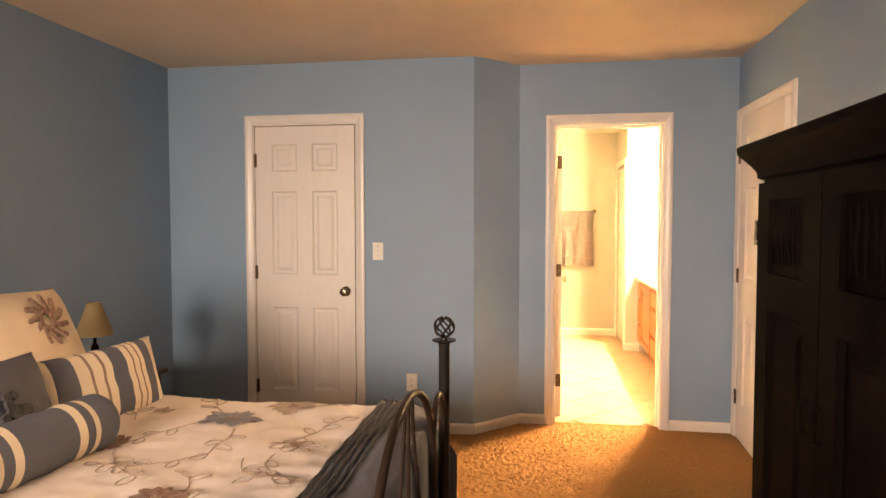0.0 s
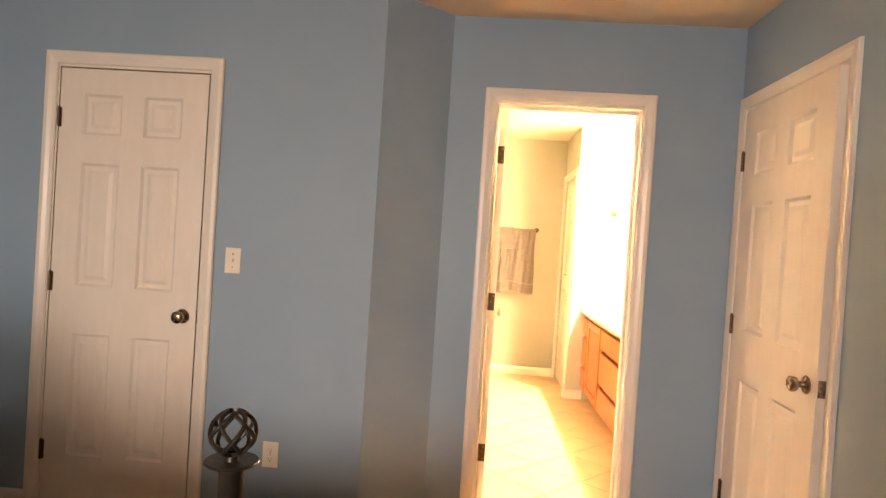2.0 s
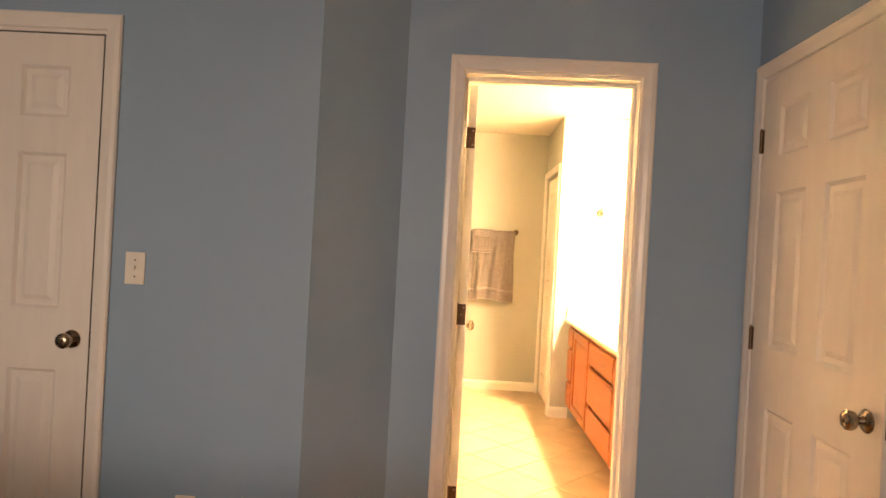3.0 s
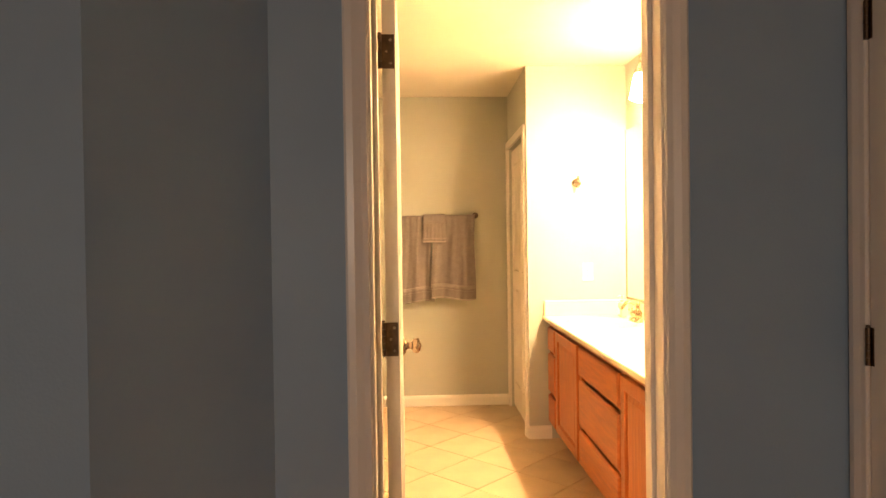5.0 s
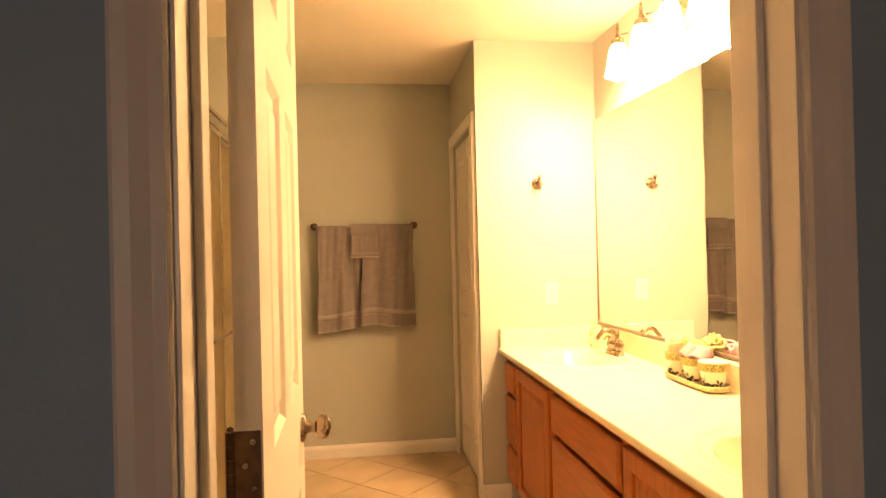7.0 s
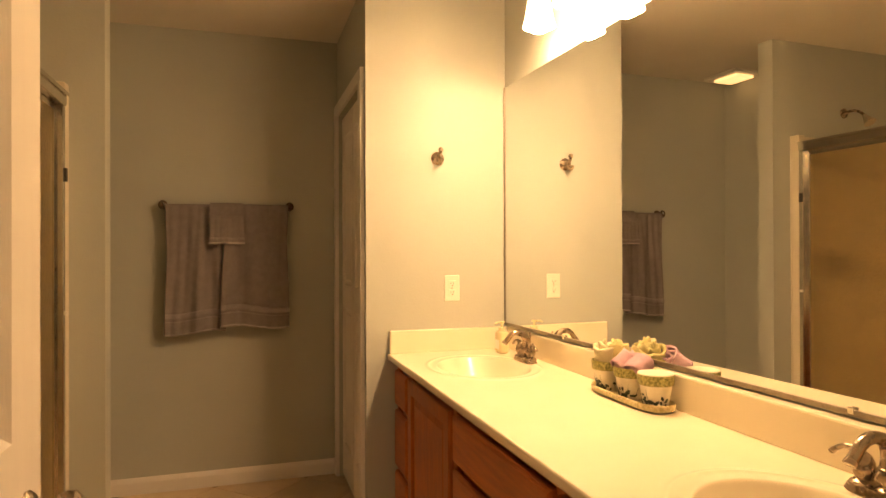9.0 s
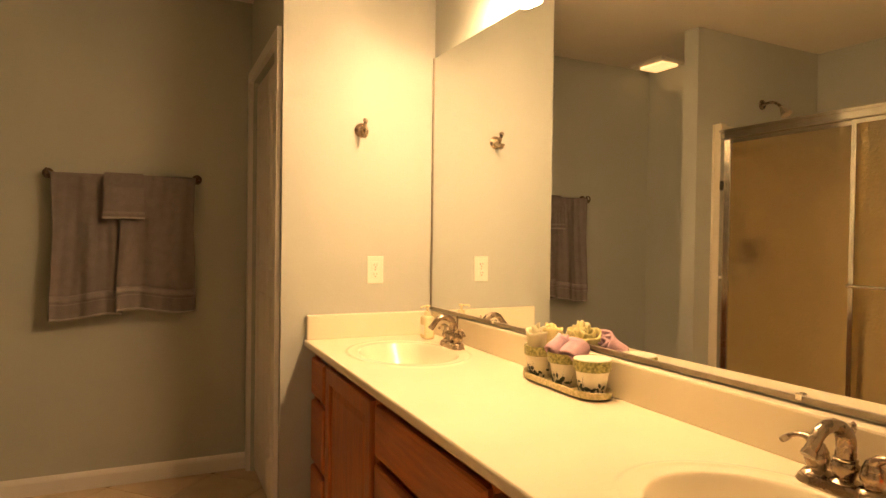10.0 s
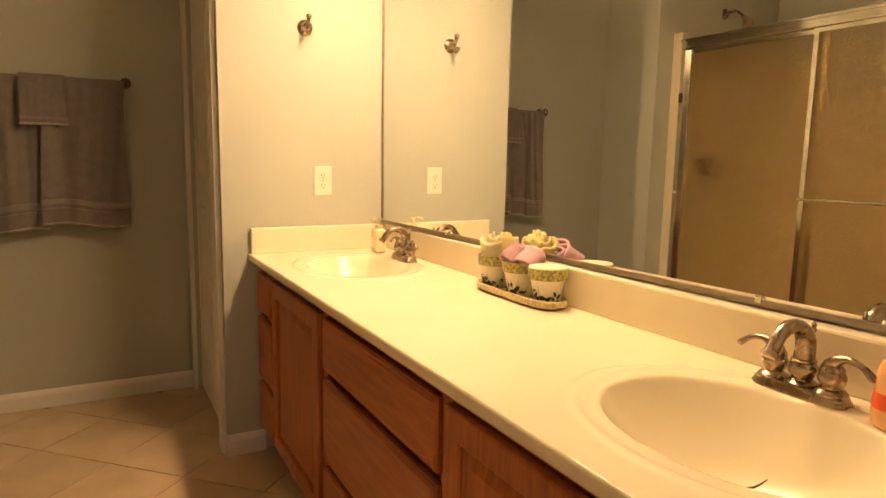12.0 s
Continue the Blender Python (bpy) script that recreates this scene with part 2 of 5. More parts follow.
# ---- plan ----
XL, XR, YS = -1.99, 1.805, 0.60              # bedroom: west, east, south faces
YC, YB, CX, CX2 = 7.312, 7.592, 0.127, 0.41  # closet wall, bath wall, ends of the angled wall
TH, H = 0.13, 2.44
YB2 = YB + TH                                # bath side of the shared wall
XM, YH, XRET, YT = 2.13, 10.21, 1.455, 11.095  # mirror wall, hook wall, closet return, towel wall
CLO = (-1.430, -0.596)                       # outer edges of the closet door's casing
BAT = (0.584, 1.404)
CAS = 0.058
RD = (6.645, 7.588)

# bedroom shell
lo, hi = CLO[0] + CAS, CLO[1] - CAS
wall_n = structure("wall_north", boxes((XL - 0.12, lo, YC, YC + 0.12, 0, H), (hi, CX, YC, YC + 0.12, 0, H), (lo, hi, YC, YC + 0.12, 2.05, H)), BLUE, "dusty blue painted wall with a closet door opening", "wall")
bm = bmesh.new()
a, b = Vector((CX, YC)), Vector((CX2, YB))
foot = [(CX, YC), (CX2, YB), (CX2, YB + TH), (CX - 0.05, YB + TH), (CX - 0.05, YC + 0.12), (CX, YC + 0.12)]
lowv = [bm.verts.new((x, y, 0)) for x, y in foot]
topv = [bm.verts.new((x, y, H)) for x, y in foot]
bm.faces.new(lowv), bm.faces.new(topv)
for i in range(6):
    bm.faces.new((lowv[i], lowv[(i + 1) % 6], topv[(i + 1) % 6], topv[i]))
structure("wall_angled", bm, BLUE, "narrow angled wall painted dusty blue", "wall")
lo, hi = BAT[0] + CAS, BAT[1] - CAS
HALF = YB + TH - 0.012
structure("wall_bath_bedroom_side", boxes((CX2, lo, YB, HALF, 0, H), (hi, XR + 0.0, YB, HALF, 0, H), (lo, hi, YB, HALF, 2.05, H)), BLUE, "dusty blue painted wall round the bathroom doorway", "wall")
structure("wall_bath_inner_side", boxes((-0.8, lo, HALF, YB2, 0, H), (hi, XM + 0.1, HALF, YB2, 0, H), (lo, hi, HALF, YB2, 2.05, H)), SAGE, "pale sage wall round the bathroom doorway", "wall")
lo, hi = RD[0] + CAS, RD[1] - CAS
structure("wall_east", boxes((XR, XR + 0.12, YS, lo, 0, H), (XR, XR + 0.12, hi, YB + 0.1, 0, H), (XR, XR + 0.12, lo, hi, 2.05, H)), BLUE, "dusty blue painted side wall with a doorway", "wall")
structure("wall_west", boxes((XL - 0.12, XL, YS, YC, 0, H)), BLUE, "dusty blue painted wall behind the bed", "wall")
structure("wall_south", boxes((XL, -1.93, YS - 0.12, YS, 0, H), (-0.30, XR, YS - 0.12, YS, 0, H), (-1.93, -0.30, YS - 0.12, YS, 0, 1.0), (-1.93, -0.30, YS - 0.12, YS, 2.25, H)), BLUE, "plain dusty blue wall with a window opening", "wall")
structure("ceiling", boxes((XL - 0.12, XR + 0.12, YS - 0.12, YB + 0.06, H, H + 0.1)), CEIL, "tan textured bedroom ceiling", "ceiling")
structure("wall_hall", boxes((2.7, 2.8, 6.2, YB, 0, H), (1.93, 2.8, 6.1, 6.2, 0, H), (1.93, 2.8, 6.1, YB, H, H + 0.1), (1.93, 2.8, 6.1, YB, -0.1, 0)), BLUE, "plain wall beyond the side door", "wall")
# bathroom shell
MIRROR_WALL = pose(2.114, YH, 0, 0, 0, 1.2)  # the mirror wall stands slightly out of square
mw = structure("wall_mirror", boxes((0, 0.12, YB2 - YH - 0.05, 0.1, 0, H)), SAGE, "pale sage wall above the vanity", "wall")
mw.matrix_basis = MIRROR_WALL
structure("wall_hook", boxes((XRET, XM, YH, YH + 0.1, 0, H)), SAGE, "pale sage wall beside the vanity", "wall")
BIF = (10.30, 11.03)
structure("wall_linen", boxes((XRET, XRET + 0.1, BIF[1], YT, 0, H), (XRET, XRET + 0.1, YH + 0.1, BIF[0], 0, H), (XRET, XRET + 0.1, BIF[0], BIF[1], 2.01, H)), SAGE, "pale sage wall round the linen closet", "wall")
structure("wall_towel", boxes((-0.75, XRET + 0.1, YT, YT + 0.12, 0, H)), SAGE, "pale sage wall behind the towel bar", "wall")
XW, YW, XN = 0.43, 10.24, -0.05
structure("wall_shower_wing", boxes((-0.75, XW, YW, YW + 0.1, 0, H)), SAGE, "short pale sage wing wall at the shower", "wall")
structure("wall_nook", boxes((XN - 0.1, XN, YW + 0.1, YT, 0, H)), SAGE, "pale sage wall of the small nook", "wall")
structure("wall_bath_west", boxes((0.33, XW, YB2, 8.66, 0, H)), SAGE, "pale sage wall behind the open door", "wall")
structure("wall_shower_back", boxes((-0.75, -0.65, YB2, YW, 0, H)), SAGE, "pale sage wall above the shower surround", "wall")
structure("wall_shower_near", boxes((-0.65, 0.33, 8.56, 8.66, 0, H)), SAGE, "pale sage wall at the near end of the shower", "wall")
structure("wall_linen_back", boxes((XRET + 0.62, XRET + 0.7, YH + 0.1, YT + 0.12, 0, H)), SAGE, "plain wall inside the linen closet", "wall")
structure("bath_ceiling", boxes((-0.8, XM + 0.25, YB + 0.06, YT + 0.12, H, H + 0.1)), BATHCEIL, "off-white bathroom ceiling", "ceiling")

# floors
bm = bmesh.new()
nx, ny = 190, 240
rng = random.Random(4)
rows = []
for i in range(nx + 1):
    x = -0.1 + (XR + 0.1) * i / nx
    rows.append([(x + rng.uniform(-0.003, 0.003), 5.2 + (YB + 0.06 - 5.2) * j / ny + rng.uniform(-0.003, 0.003), -0.004 + rng.uniform(0, 0.009)) for j in range(ny + 1)])
grid_faces(bm, rows)
for r in ((XL, -0.1, YS, YB), (-0.1, XR, YS, 5.2)):
    bm.faces.new([bm.verts.new((x, y, 0)) for x, y in ((r[0], r[2]), (r[1], r[2]), (r[1], r[3]), (r[0], r[3]))])
structure("floor_carpet", bm, CARPET, "brown deep-pile bedroom carpet", "carpet", smooth=True)
structure("floor_slab", boxes((XL - 0.1, 2.9, YS - 0.1, YB + 0.06, -0.12, -0.02)), GROUT, "plain floor slab below the carpet", "floor")
bath_floor = structure("floor_bath", boxes((-0.8, XM + 0.2, YB + 0.06, YT + 0.1, -0.1, -0.006)), GROUT, "bathroom floor of beige tiles laid diagonally with dark grout", "floor")


def strip(name, segs, parent_mat, h, t, label, category="baseboard"):
    """A skirting along wall lines: each seg is start, end; the room lies to the left of the way."""
    bm = bmesh.new()
    for (x0, y0), (x1, y1) in segs:
        d = Vector((x1 - x0, y1 - y0, 0)).normalized()
        nrm = Vector((-d.y, d.x, 0))
        prof = [(0, 0.0), (t, 0.0), (t, h * 0.72), (t * 0.75, h * 0.84), (t * 0.4, h * 0.93), (0, h)]
        ends = []
        for px, py, s in ((x0, y0, -1), (x1, y1, 1)):
            ends.append([bm.verts.new(Vector((px, py, 0)) + nrm * o + Vector((0, 0, z))) for o, z in prof])
        for k in range(5):
            bm.faces.new((ends[0][k], ends[1][k], ends[1][k + 1], ends[0][k + 1]))
        bm.faces.new(ends[0]), bm.faces.new(ends[1])
    return structure(name, bm, parent_mat, label, category)


strip("baseboard_bedroom", [((CX, YC), (CLO[1], YC)), ((CX2, YB), (CX, YC)), ((BAT[0], YB), (CX2, YB)), ((XR, YB), (BAT[1], YB)), ((CLO[0], YC), (XL, YC)), ((XL, YC), (XL, YS)), ((XR, YS), (XR, RD[0]))], WHITE, 0.068, 0.013, "low white painted baseboard")
strip("baseboard_bath", [((XRET, YT), (XN, YT)), ((XN, YT), (XN, YW + 0.1)), ((XN, YW + 0.1), (XW, YW + 0.1)), ((1.60, YH), (XRET, YH)), ((XRET, YH), (XRET, YH + 0.03))], WHITE, 0.085, 0.013, "white painted bathroom baseboard")


# ---- doors ----
def casing(name, width, top, m, label):
    """Mitred casing round an opening of that outer width, standing proud of the wall along local -y."""
    ob = thing(name, (0, 0, 0), label, "door casing", kind="structure")
    prof = [(0, 0.0), (0, 0.010), (0.006, 0.016), (0.022, 0.017), (0.040, 0.012), (CAS - 0.004, 0.010), (CAS, 0.006), (CAS, 0.0)]
    path = [(0, 0, 1, 0), (0, top, 1, -1), (width, top, -1, -1), (width, 0, -1, 0)]
    for k, nm in ((0, "left_casing"), (1, "head_casing"), (2, "right_casing")):
        bm = bmesh.new()
        rows = [[(x + sx * o, -d, z + sz * o) for o, d in prof] for x, z, sx, sz in path[k:k + 2]]
        vs = grid_faces(bm, rows)
        bm.faces.new(vs[0]), bm.faces.new(vs[1])
        part(nm, bm, WHITE, ob)
    ob.matrix_basis = m
    return ob


def jamb(name, width, top, depth, m, stop_at, label):
    """Jamb boards lining an opening, with a stop strip."""
    ob = thing(name, (0, 0, 0), label, "door jamb", kind="structure")
    w, t = width, 0.02
    part("side_board", boxes((-t + 0.006, 0.006, 0, depth, 0, top), bevel=0.001), WHITE, ob)
    part("side_board", boxes((w - 0.006, w + t - 0.006, 0, depth, 0, top), bevel=0.001), WHITE, ob)
    part("head_board", boxes((0.006, w - 0.006, 0, depth, top - t + 0.004, top + 0.004), bevel=0.001), WHITE, ob)
    s = stop_at
    part("stop", boxes((0.006, 0.018, s, s + 0.035, 0, top - t), bevel=0.002), WHITE, ob)
    part("stop", boxes((w - 0.018, w - 0.006, s, s + 0.035, 0, top - t), bevel=0.002), WHITE, ob)
    part("stop", boxes((0.018, w - 0.018, s, s + 0.035, top - t - 0.012, top - t + 0.004), bevel=0.002), WHITE, ob)
    ob.matrix_basis = m
    return ob


def knob(bm_parent, x, z, face, out, material=NICKEL):
    """A round door knob with its rose, on the face at local y, pointing along out (-1 or 1)."""
    m = Matrix.Translation((x, face, z)) @ Matrix.Rotation(radians(90 if out < 0 else -90), 4, "X")
    bm = bmesh.new()
    lathe(bm, [(0.001, 0), (0.032, 0), (0.033, 0.003), (0.028, 0.009), (0.014, 0.013), (0.011, 0.022), (0.014, 0.031), (0.024, 0.036), (0.028, 0.046), (0.027, 0.056), (0.020, 0.062), (0.010, 0.064), (0.001, 0.064)], 28, m)
    k = part("door_handle", bm, material, bm_parent, "satin nickel door knob", smooth=True)
    bm = bmesh.new()
    lathe(bm, [(0.001, 0.063), (0.007, 0.063), (0.007, 0.0665), (0.001, 0.0665)], 12, m)
    part("lock_button", bm, BRASSY, k)


def panel_door(name, W, Ht, m, label, handle_x, hinge_x, hinge_face, both=True, hinges=(0.255, 1.035, 1.79), leaf_edge=False):
    """A moulded six-panel door: local x across, y through its thickness from 0 to 0.035, z up."""
    ob = thing(name, (0, 0, 0), label, "door", kind="structure")
    T, st, mid = 0.035, W * 0.168, W * 0.15
    pw = (W - 2 * st - mid) / 2
    cols = [(st, st + pw), (st + pw + mid, W - st)]
    rowz = [(0.235, 0.80), (1.02, 1.585), (1.715, Ht - 0.115)]
    xs = [0, cols[0][0], cols[0][1], cols[1][0], cols[1][1], W]
    zs = [0, rowz[0][0], rowz[0][1], rowz[1][0], rowz[1][1], rowz[2][0], rowz[2][1], Ht]
    bm = bmesh.new()
    for i in range(5):
        if i in (0, 2, 4):
            box(bm, xs[i], xs[i + 1], 0, T, 0, Ht)
        else:
            for j in (0, 2, 4, 6):
                box(bm, xs[i], xs[i + 1], 0, T, zs[j], zs[j + 1])
    bmesh.ops.remove_doubles(bm, verts=bm.verts, dist=0.0004)
    part("leaf_frame", bm, DOORW, ob)
    for cx0, cx1 in cols:
        for z0, z1 in rowz:
            bm = bmesh.new()
            steps = [(0, 0.0), (0.012, 0.010), (0.030, 0.010), (0.048, 0.003)]
            for face, sg in ((0, 1), (T, -1)):
                rows = []
                for ins, dep in steps:
                    y = face + sg * dep
                    rows.append([(cx0 + ins, y, z0 + ins), (cx1 - ins, y, z0 + ins), (cx1 - ins, y, z1 - ins), (cx0 + ins, y, z1 - ins)])
                vs = grid_faces(bm, rows, close_v=True)
                bm.faces.new(vs[-1])
            part("door_panel", bm, DOORW, ob)
    knob(ob, handle_x, 0.915, 0, -1)
    if both:
        knob(ob, handle_x, 0.915, T, 1)
    bm = boxes(((W - 0.0005 if handle_x > W / 2 else -0.0015), (W + 0.0015 if handle_x > W / 2 else 0.0005), 0.005, 0.030, 0.885, 0.945))
    part("latch_plate", bm, NICKEL, ob)
    bm = bmesh.new()
    s = 1 if handle_x > W / 2 else -1
    e = W if s > 0 else 0
    box(bm, min(e, e + s * 0.010), max(e, e + s * 0.010), 0.011, 0.024, 0.905, 0.925, bevel=0.002)
    part("latch_bolt", bm, NICKEL, ob)
    for hz in hinges:
        bm = bmesh.new()
        y = -0.006 if hinge_face < 0 else T + 0.006
        for k in range(5):
            lathe(bm, [(0.001, 0), (0.0062, 0), (0.0062, 0.0168), (0.001, 0.0168)], 12, Matrix.Translation((hinge_x, y, hz - 0.044 + k * 0.0178)))
        lathe(bm, [(0.001, 0), (0.0045, 0.001), (0.0045, 0.004), (0.001, 0.006)], 12, Matrix.Translation((hinge_x, y, hz + 0.045)))
        if leaf_edge:
            s2 = -1 if hinge_x < W / 2 else 1
            ex = 0 if s2 < 0 else W
            box(bm, min(ex, ex + s2 * 0.002), max(ex, ex + s2 * 0.002), 0.003, T + 0.004, hz - 0.0445, hz + 0.0445)
        else:
            box(bm, hinge_x - 0.012, hinge_x + 0.012, min(y, 0) + 0.004 if hinge_face < 0 else T, 0.0015 if hinge_face < 0 else max(y, T), hz - 0.0445, hz + 0.0445)
        hob = part("hinge", bm, BRASSY, ob, "antique nickel butt hinge", smooth=True)
        if leaf_edge:
            bm = bmesh.new()
            for q, dz in enumerate((-0.03, 0, 0.03)):
                lathe(bm, [(0.001, 0), (0.004, 0), (0.003, 0.0012), (0.001, 0.0012)], 10, Matrix.Translation((ex - 0.002, 0.013 + 0.010 * (q % 2), hz + dz)) @ Matrix.Rotation(radians(-90), 4, "Y"))
            part("screw", bm, NICKEL, hob)
    ob.matrix_basis = m
    return ob


DT = 2.016
W1 = CLO[1] - CLO[0] - 2 * CAS
casing("trim_closet_door", CLO[1] - CLO[0], 2.10, pose(CLO[0], YC, 0), "white painted casing round the closet door")
jamb("trim_closet_jamb", W1, 2.046, 0.12, pose(CLO[0] + CAS, YC, 0), 0.040, "white closet door jamb")
panel_door("door_1", W1 - 0.024, DT, pose(CLO[0] + CAS + 0.011, YC + 0.002, 0.008), "closed white six-panel closet door with a nickel knob", W1 - 0.024 - 0.062, 0.0, -1, both=False)
W2 = BAT[1] - BAT[0] - 2 * CAS
casing("trim_bath_door", BAT[1] - BAT[0], 2.10, pose(BAT[0], YB, 0), "white painted casing round the bathroom doorway")
casing("trim_bath_door_inner", BAT[1] - BAT[0], 2.10, pose(BAT[1], YB2, 0, 0, 0, 180), "white painted casing on the bathroom side of the doorway")
jamb("trim_bath_jamb", W2, 2.046, TH, pose(BAT[0] + CAS, YB, 0), TH - 0.075, "white bathroom door jamb")
# the leaf stands open into the bathroom
panel_door("door_2", W2 - 0.012, DT, pose(0.701, 7.760, 0.010, 0, 0, 91.0), "white six-panel bathroom door standing open", W2 - 0.08, 0.0, 1, leaf_edge=True)
part("strike_plate", boxes((BAT[1] - CAS - 0.0085, BAT[1] - CAS - 0.0060, YB2 - 0.045, YB2 - 0.012, 0.88, 0.95)), NICKEL)
bpy.data.objects["strike_plate"].parent = bpy.data.objects["trim_bath_jamb"]
bpy.data.objects["strike_plate"].matrix_parent_inverse = bpy.data.objects["trim_bath_jamb"].matrix_basis.inverted()
W3 = RD[1] - RD[0] - 2 * CAS
casing("trim_side_door", RD[1] - RD[0], 2.10, pose(XR, RD[1], 0, 0, 0, -90), "white painted casing round the side door")
jamb("trim_side_jamb", W3, 2.046, 0.12, pose(XR, RD[1] - CAS, 0, 0, 0, -90), 0.042, "white side door jamb")
panel_door("door_3", W3 - 0.014, DT, pose(XR - 0.004, RD[1] - CAS - 0.006, 0.008, 0, 0, -92.2), "white six-panel door standing slightly ajar", W3 - 0.014 - 0.068, 0.0, -1)


# linen closet with bifold leaves
ob = thing("trim_linen_casing", (XRET, BIF[0], 0), "white casing round the linen closet", "door casing", kind="structure")
part("side_casing", boxes((XRET - 0.020, XRET, BIF[0] - 0.058, BIF[0], 0, 2.01), bevel=0.003), WHITE, ob)
part("side_casing", boxes((XRET - 0.020, XRET, BIF[1], BIF[1] + 0.058, 0, 2.01), bevel=0.003), WHITE, ob)
part("head_casing", boxes((XRET - 0.020, XRET, BIF[0] - 0.058, BIF[1] + 0.058, 2.0105, 2.068), bevel=0.003), WHITE, ob)
ob = thing("door_4", (XRET, BIF[0], 0), "white bifold linen closet door with narrow panels", "door", kind="structure")
half = (BIF[1] - BIF[0]) / 2
for k in range(2):
    y0 = BIF[0] + 0.006 + k * half
    y1 = y0 + half - 0.009
    bm = boxes((XRET + 0.018, XRET + 0.046, y0, y0 + 0.06, 0.02, 1.99), (XRET + 0.018, XRET + 0.046, y1 - 0.06, y1, 0.02, 1.99), (XRET + 0.018, XRET + 0.046, y0 + 0.06, y1 - 0.06, 0.02, 0.2), (XRET + 0.018, XRET + 0.046, y0 + 0.06, y1 - 0.06, 0.95, 1.07), (XRET + 0.018, XRET + 0.046, y0 + 0.06, y1 - 0.06, 1.88, 1.99))
    leaf = part("bifold_leaf", bm, DOORW, ob)
    for z0, z1 in ((0.2, 0.95), (1.07, 1.88)):
        bm = bmesh.new()
        rows = [[(XRET + 0.018 + d, y0 + 0.06 + i, z0 + i), (XRET + 0.018 + d, y1 - 0.06 - i, z0 + i), (XRET + 0.018 + d, y1 - 0.06 - i, z1 - i), (XRET + 0.018 + d, y0 + 0.06 + i, z1 - i)] for i, d in ((0, 0.0), (0.01, 0.010), (0.024, 0.010), (0.036, 0.003))]
        vs = grid_faces(bm, rows, close_v=True)
        bm.faces.new(vs[-1])
        part("leaf_panel", bm, DOORW, leaf)


# ---- switches and outlets ----
def wall_plate(name, m, label, kind, wide=0.072):
    """A cover plate in the local xz plane, facing -y."""
    ob = thing(name, (0, 0, 0), label, "outlet" if kind == "outlet" else "switch")
    part("plate", boxes((-wide / 2, wide / 2, -0.005, 0, -0.058, 0.058), bevel=0.0022), PLATE, ob)
    if kind == "outlet":
        for dz in (-0.02, 0.02):
            f = part("socket_face", boxes((-0.0165, 0.0165, -0.0065, -0.0048, dz - 0.0145, dz + 0.0145), bevel=0.0008), PLATE, ob)
            bm = boxes((-0.0075, -0.0055, -0.0068, -0.006, dz - 0.002, dz + 0.007), (0.0055, 0.0075, -0.0068, -0.006, dz - 0.002, dz + 0.006), (-0.0025, 0.0025, -0.0068, -0.006, dz - 0.0105, dz - 0.006))
            part("slot", bm, SLOT, f)
        bm = boxes((-0.003, 0.003, -0.006, -0.004, -0.003, 0.003), bevel=0.001)
        part("screw", bm, NICKEL, ob)
    else:
        for k in range(2 if wide > 0.09 else 1):
            x = 0 if wide < 0.09 else (-0.023 + 0.046 * k)
            part("toggle", boxes((x - 0.004, x + 0.004, -0.017, -0.005, -0.006, 0.010), bevel=0.0012), PLATE, ob)
            for dz in (-0.03, 0.03):
                part("screw", boxes((x - 0.003, x + 0.003, -0.006, -0.004, dz - 0.003, dz + 0.003), bevel=0.001), NICKEL, ob)
    ob.matrix_basis = m
    return ob


wall_plate("light_switch", pose(-0.508, YC, 1.192), "ivory single toggle light switch on the blue wall", "switch")
wall_plate("double_switch", pose(XR, 6.345, 1.19, 0, 0, -90), "ivory double light switch beside the side door", "switch", 0.116)
wall_plate("wall_outlet", pose(-0.282, YC, 0.326), "ivory wall outlet low on the blue wall", "outlet")
wall_plate("bath_outlet", pose(1.848, YH, 1.087), "ivory duplex outlet above the vanity backsplash", "outlet")

# ---- bathroom ----
FX, CTOP = 1.593, 0.805          # cabinet fronts, counter top
UNITS = [("drawers", 10.205, 9.972), ("door", 9.972, 9.403), ("drawers", 9.403, 8.697), ("door", 8.697, 8.165), ("drawers", 8.165, YB2 + 0.012)]


def raised_front(bm, y0, y1, z0, z1, x, t=0.019):
    """A drawer or door front with a rounded, thinned edge, facing -x."""
    rows = []
    for ins, d in ((0, 0), (0, 0.010), (0.004, 0.0155), (0.012, t)):
        rows.append([(x - d, y0 + ins, z0 + ins), (x - d, y1 - ins, z0 + ins), (x - d, y1 - ins, z1 - ins), (x - d, y0 + ins, z1 - ins)])
    vs = grid_faces(bm, rows, close_v=True)
    bm.faces.new(vs[-1]), bm.faces.new(vs[0])


